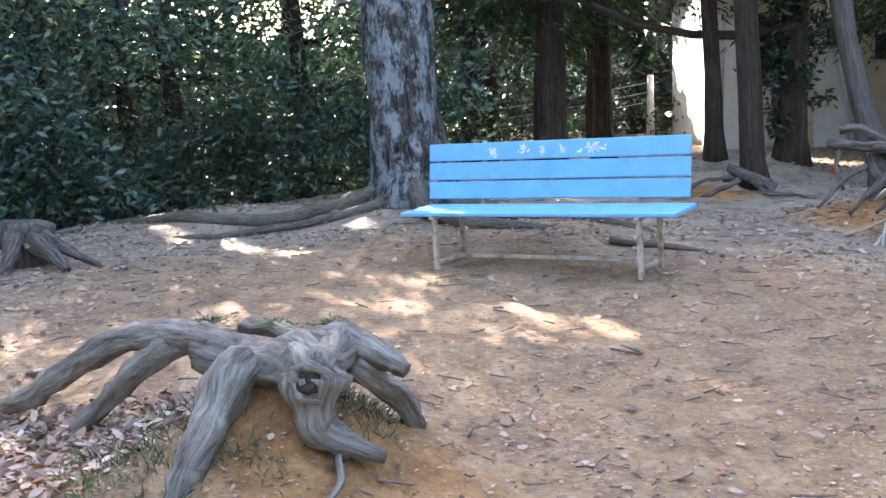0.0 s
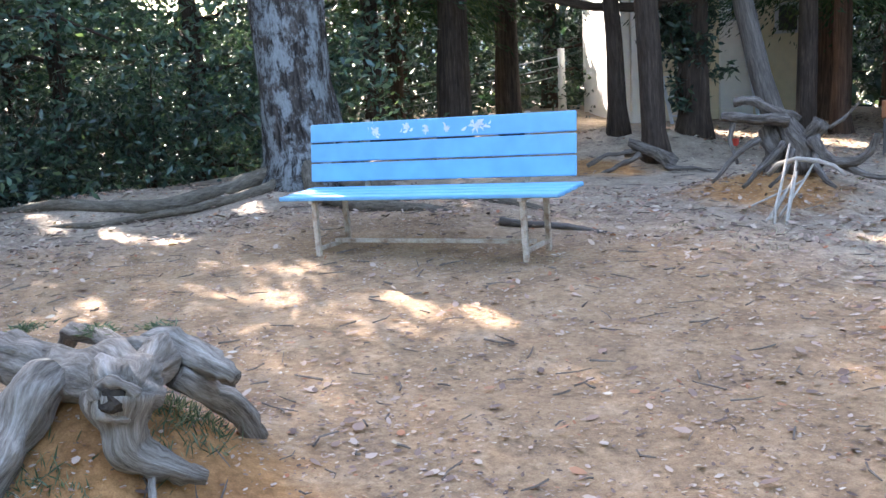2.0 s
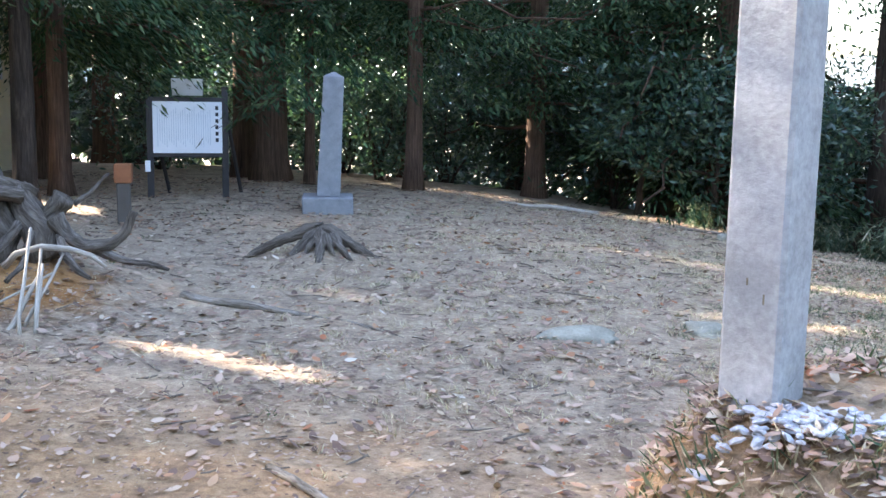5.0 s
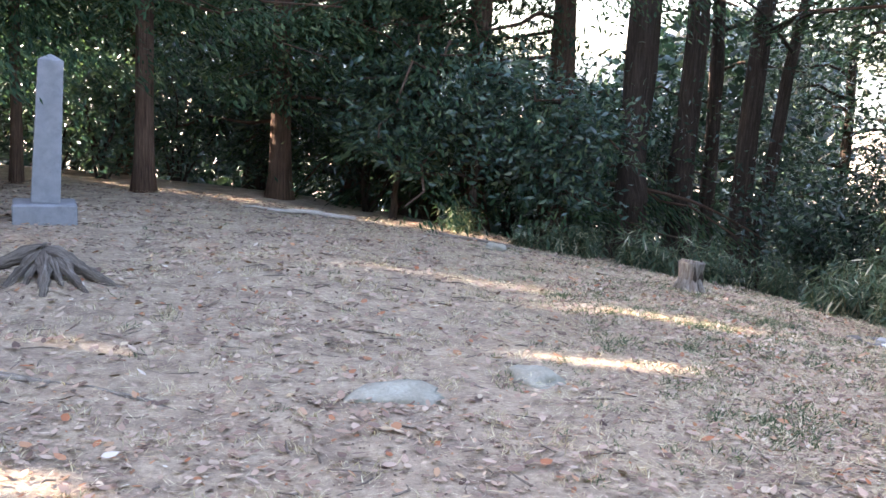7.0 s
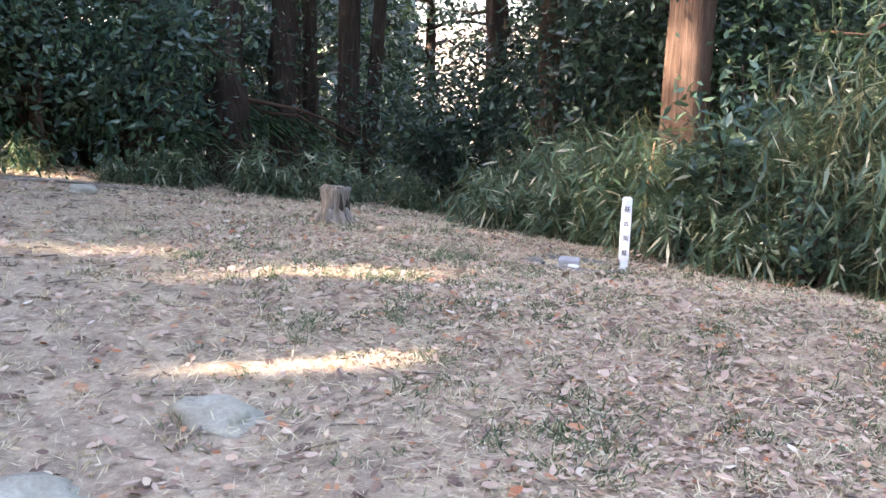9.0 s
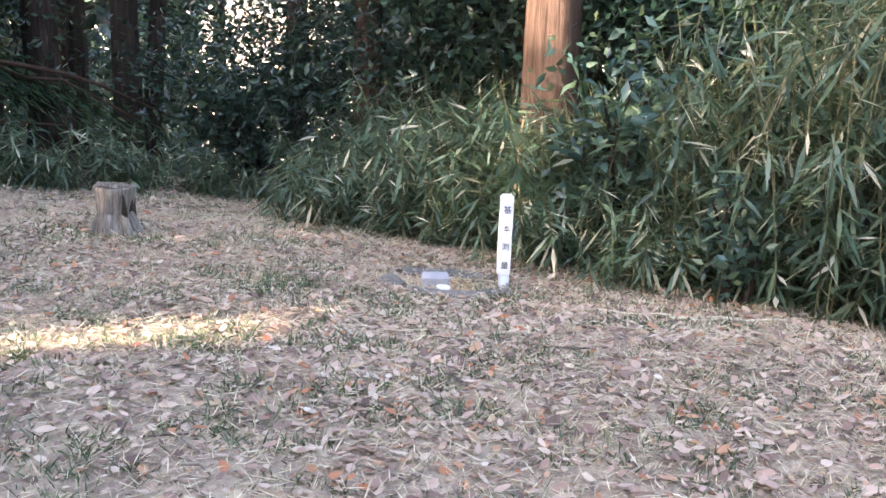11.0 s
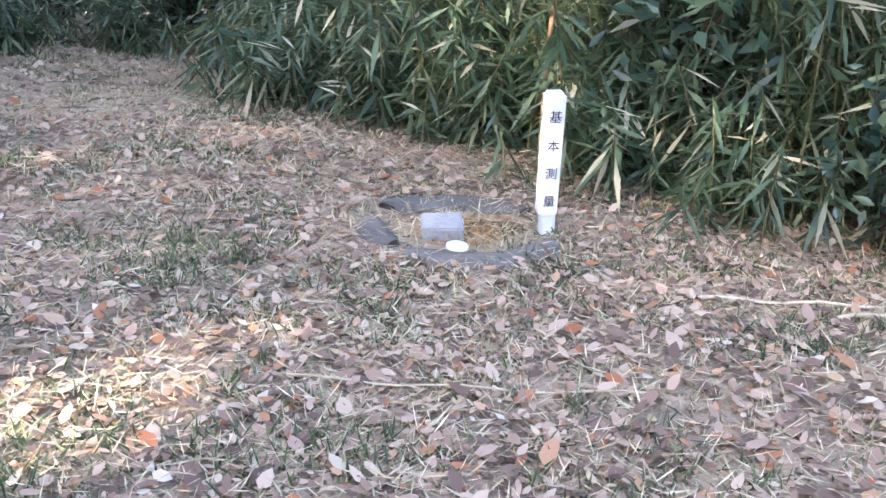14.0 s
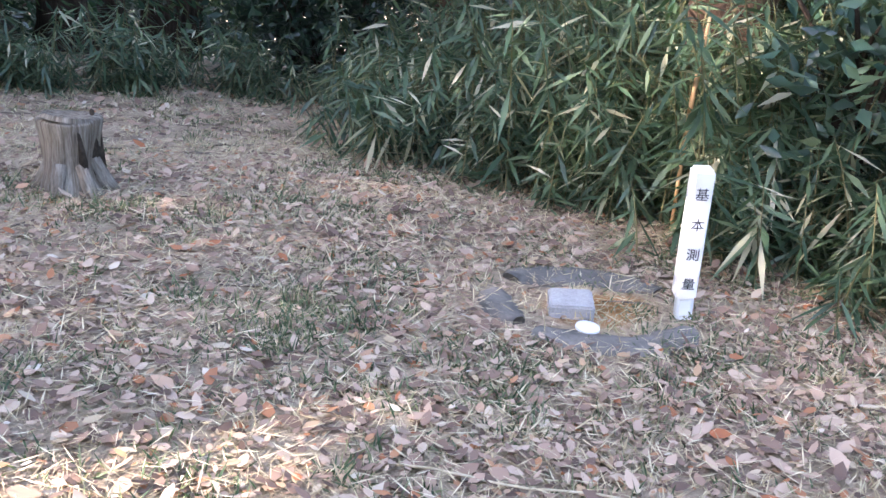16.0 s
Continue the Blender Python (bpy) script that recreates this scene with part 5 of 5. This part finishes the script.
def dens_near(x, y):
    return (np.hypot((x - 3.98) / .34, (y - 7.53) / .36) > 1) * np.clip((.35 + .65 * clumpy(x, y, 1.6, 2)) * np.clip((x - 1.2) / 1.2, .15, 1), 0, 1)


litter("fallen_leaves", 56000, dens_leaf, .042, LITTER, 301, "dry brown and pinkish fallen leaves over the earth", .014, .26)
litter("fallen_leaves", 20000, dens_near, .031, LITTER, 302, "dry brown and pinkish fallen leaves over thin grass", .016, .26, x0=1.4, x1=5.2, y0=3.8, y1=9.6)
litter("leaf_fragments", 36000, lambda x, y: .25 + .6 * clumpy(x, y, 2.2, 5) * (1 - .55 * bare(x, y)), .017, LITTER, 303, "small broken bits of dry leaf on the earth", .006)
litter("leaf_fragments", 36000, lambda x, y: dens_near(x, y) * .6 + .2, .016, LITTER, 306, "small broken bits of dry leaf among grass", .008, x0=1.2, x1=5.4, y0=3.6, y1=10)
litter("straw", 60000, lambda x, y: dens_near(x, y) * .5 + .3, .05, STRAW, 307, "fine dry grass among fallen leaves", .02, .3, .05, x0=.8, x1=5.4, y0=3.4, y1=10)
litter("straw", 80000, lambda x, y: np.clip((1 - bare(x, y)) * (.3 + .7 * clumpy(x, y, 1.2, 8)) * np.clip((y - 2.2) / 2, 0, 1) * np.clip((x + 3.5) / 2, .1, 1), 0, 1), .048, STRAW, 304, "matted dry grass stems over the clearing", .02, .22, .045)


def tufts(name, n, per, mat, dens, h, seed, label, **area):
    r = np.random.default_rng(seed)
    c = scatter(r, n, dens, **area)
    p = np.repeat(c, per, 0)
    m = len(p)
    p[:, :2] += r.normal(size=(m, 2)) * .035
    p[:, 2] = ground_z(p[:, 0], p[:, 1]) - .005
    al = unit(np.column_stack([r.normal(size=(m, 2)) * .55, np.ones(m)]))
    ac = unit(np.cross(al, r.normal(size=(m, 3))))
    s = h * r.uniform(.4, 1.3, m)
    tagged(part(name, blades(name, p, al, ac, s, s * .035 + .003, mat, .25, .1), mat), label, "grass", kind="stuff")


tufts("green_grass", 1500, 18, GRASS, lambda x, y: np.clip((1 - bare(x, y)) * (.1 + .9 * clumpy(x, y, 1.5, 4) ** 2) * np.clip((x - .2) / 3, .05, 1), 0, 1), .055, 311, "low tufts of green winter grass between dead leaves", y0=3.0, y1=12)
tufts("green_grass", 700, 26, GRASS, lambda x, y: clumpy(x, y, 1.7, 9) ** 2 * (np.hypot((x - 3.98) / .34, (y - 7.53) / .36) > 1), .07, 318, "low green grass tufts among fallen leaves", x0=1.4, x1=5.2, y0=4.2, y1=9.5)
tufts("dry_grass", 1500, 18, STRAW, lambda x, y: np.clip((1 - bare(x, y)) * np.clip((y - 2.5) / 2, 0, 1) * np.clip((x + 2.5) / 2, 0, 1), 0, 1), .06, 312, "thin dry grass standing over the clearing", y0=2.5, y1=13)
tufts("stump_grass", 110, 24, GRASS, lambda x, y: (np.hypot(x + 1.75, y + .95) < .55) * 1.0, .075, 313, "dark green grass tufts between the stump's roots", x0=-2.6, x1=-1.0, y0=-1.7, y1=-.2)
r_moss = np.random.default_rng(331)
moss = np.concatenate([r_moss.normal(size=(140, 3)) * (.03, .03, .006) + c for c in ((-2.12, -.86, .44), (-1.86, -.70, .45), (-1.70, -.56, .46))])
moss_up = unit(np.column_stack([r_moss.normal(size=(len(moss), 2)) * .9, np.ones(len(moss))]))
tagged(part("stump_moss", blades("stump_moss", moss, moss_up, unit(np.cross(moss_up, r_moss.normal(size=moss.shape))), r_moss.uniform(.02, .06, len(moss)), np.full(len(moss), .005), GRASS, .4, .1), GRASS), "dark green moss and grass growing on the stump's top", "moss", kind="stuff")
tufts("bank_straw", 220, 18, STRAW, lambda x, y: (np.abs(np.hypot(x - .80, y - 1.5) - .50) < .30) * 1.0, .05, 317, "dry grass on the earth bank", x0=-.2, x1=1.9, y0=.4, y1=2.6)
tufts("bank_grass", 220, 20, GRASS, lambda x, y: (np.abs(np.hypot(x - .80, y - 1.5) - .50) < .30) * 1.0, .07, 314, "grass on the earth bank round the concrete post", x0=-.2, x1=1.8, y0=.4, y1=2.6)
litter("bank_leaves", 13000, lambda x, y: (np.abs(np.hypot(x - .80, y - 1.5) - .50) < .35) * 1.0, .026, LITTER, 315, "dry leaves caught on the earth bank", .012, .3, x0=-.3, x1=1.9, y0=.3, y1=2.6)
litter("mound_leaves", 2600, lambda x, y: ((x < -1.75) & (np.hypot(x + 2.1, y + 1.3) < .75)) * 1.0, .042, LITTER, 316, "grey dry leaves drifted round the stump's roots", .018, .35, x0=-3.2, x1=-1.3, y0=-2.2, y1=-.4)


litter("leaf_fragments", 52000, lambda x, y: .2 + .8 * clumpy(x, y, 1.9, 7), .017, LITTER, 308, "small broken bits of dry leaf on trodden earth", .005, x0=-6.5, x1=2.5, y0=-2.6, y1=5.0)
litter("fallen_leaves", 2600, lambda x, y: .1 + .9 * clumpy(x, y, 1.3, 6), .042, LITTER, 309, "scattered dry leaves on trodden earth", .010, .2, x0=-6.5, x1=2.5, y0=-2.6, y1=5.0)


def twigs():
    r = np.random.default_rng(320)
    p = scatter(r, 3200, lambda x, y: .35 + .65 * clumpy(x, y, 1.1, 3))
    geo = []
    for x, y, z in p:
        w, L = r.uniform(0, 6.28), r.uniform(.03, .17)
        q = [(x + math.cos(w) * L * f + r.normal() * .008, y + math.sin(w) * L * f + r.normal() * .008) for f in (0, .5, 1)]
        th = r.uniform(.002, .0055)
        geo.append(tube([(a, b, gz(a, b) + .012 + th) for a, b in q], [th, th * .9, th * .5], 4, cap=False))
    vs, fs = joined(geo)
    tagged(part("fallen_twigs", (vs, fs), TWIG), "small dead twigs strewn over the earth", "twigs", kind="stuff")


twigs()
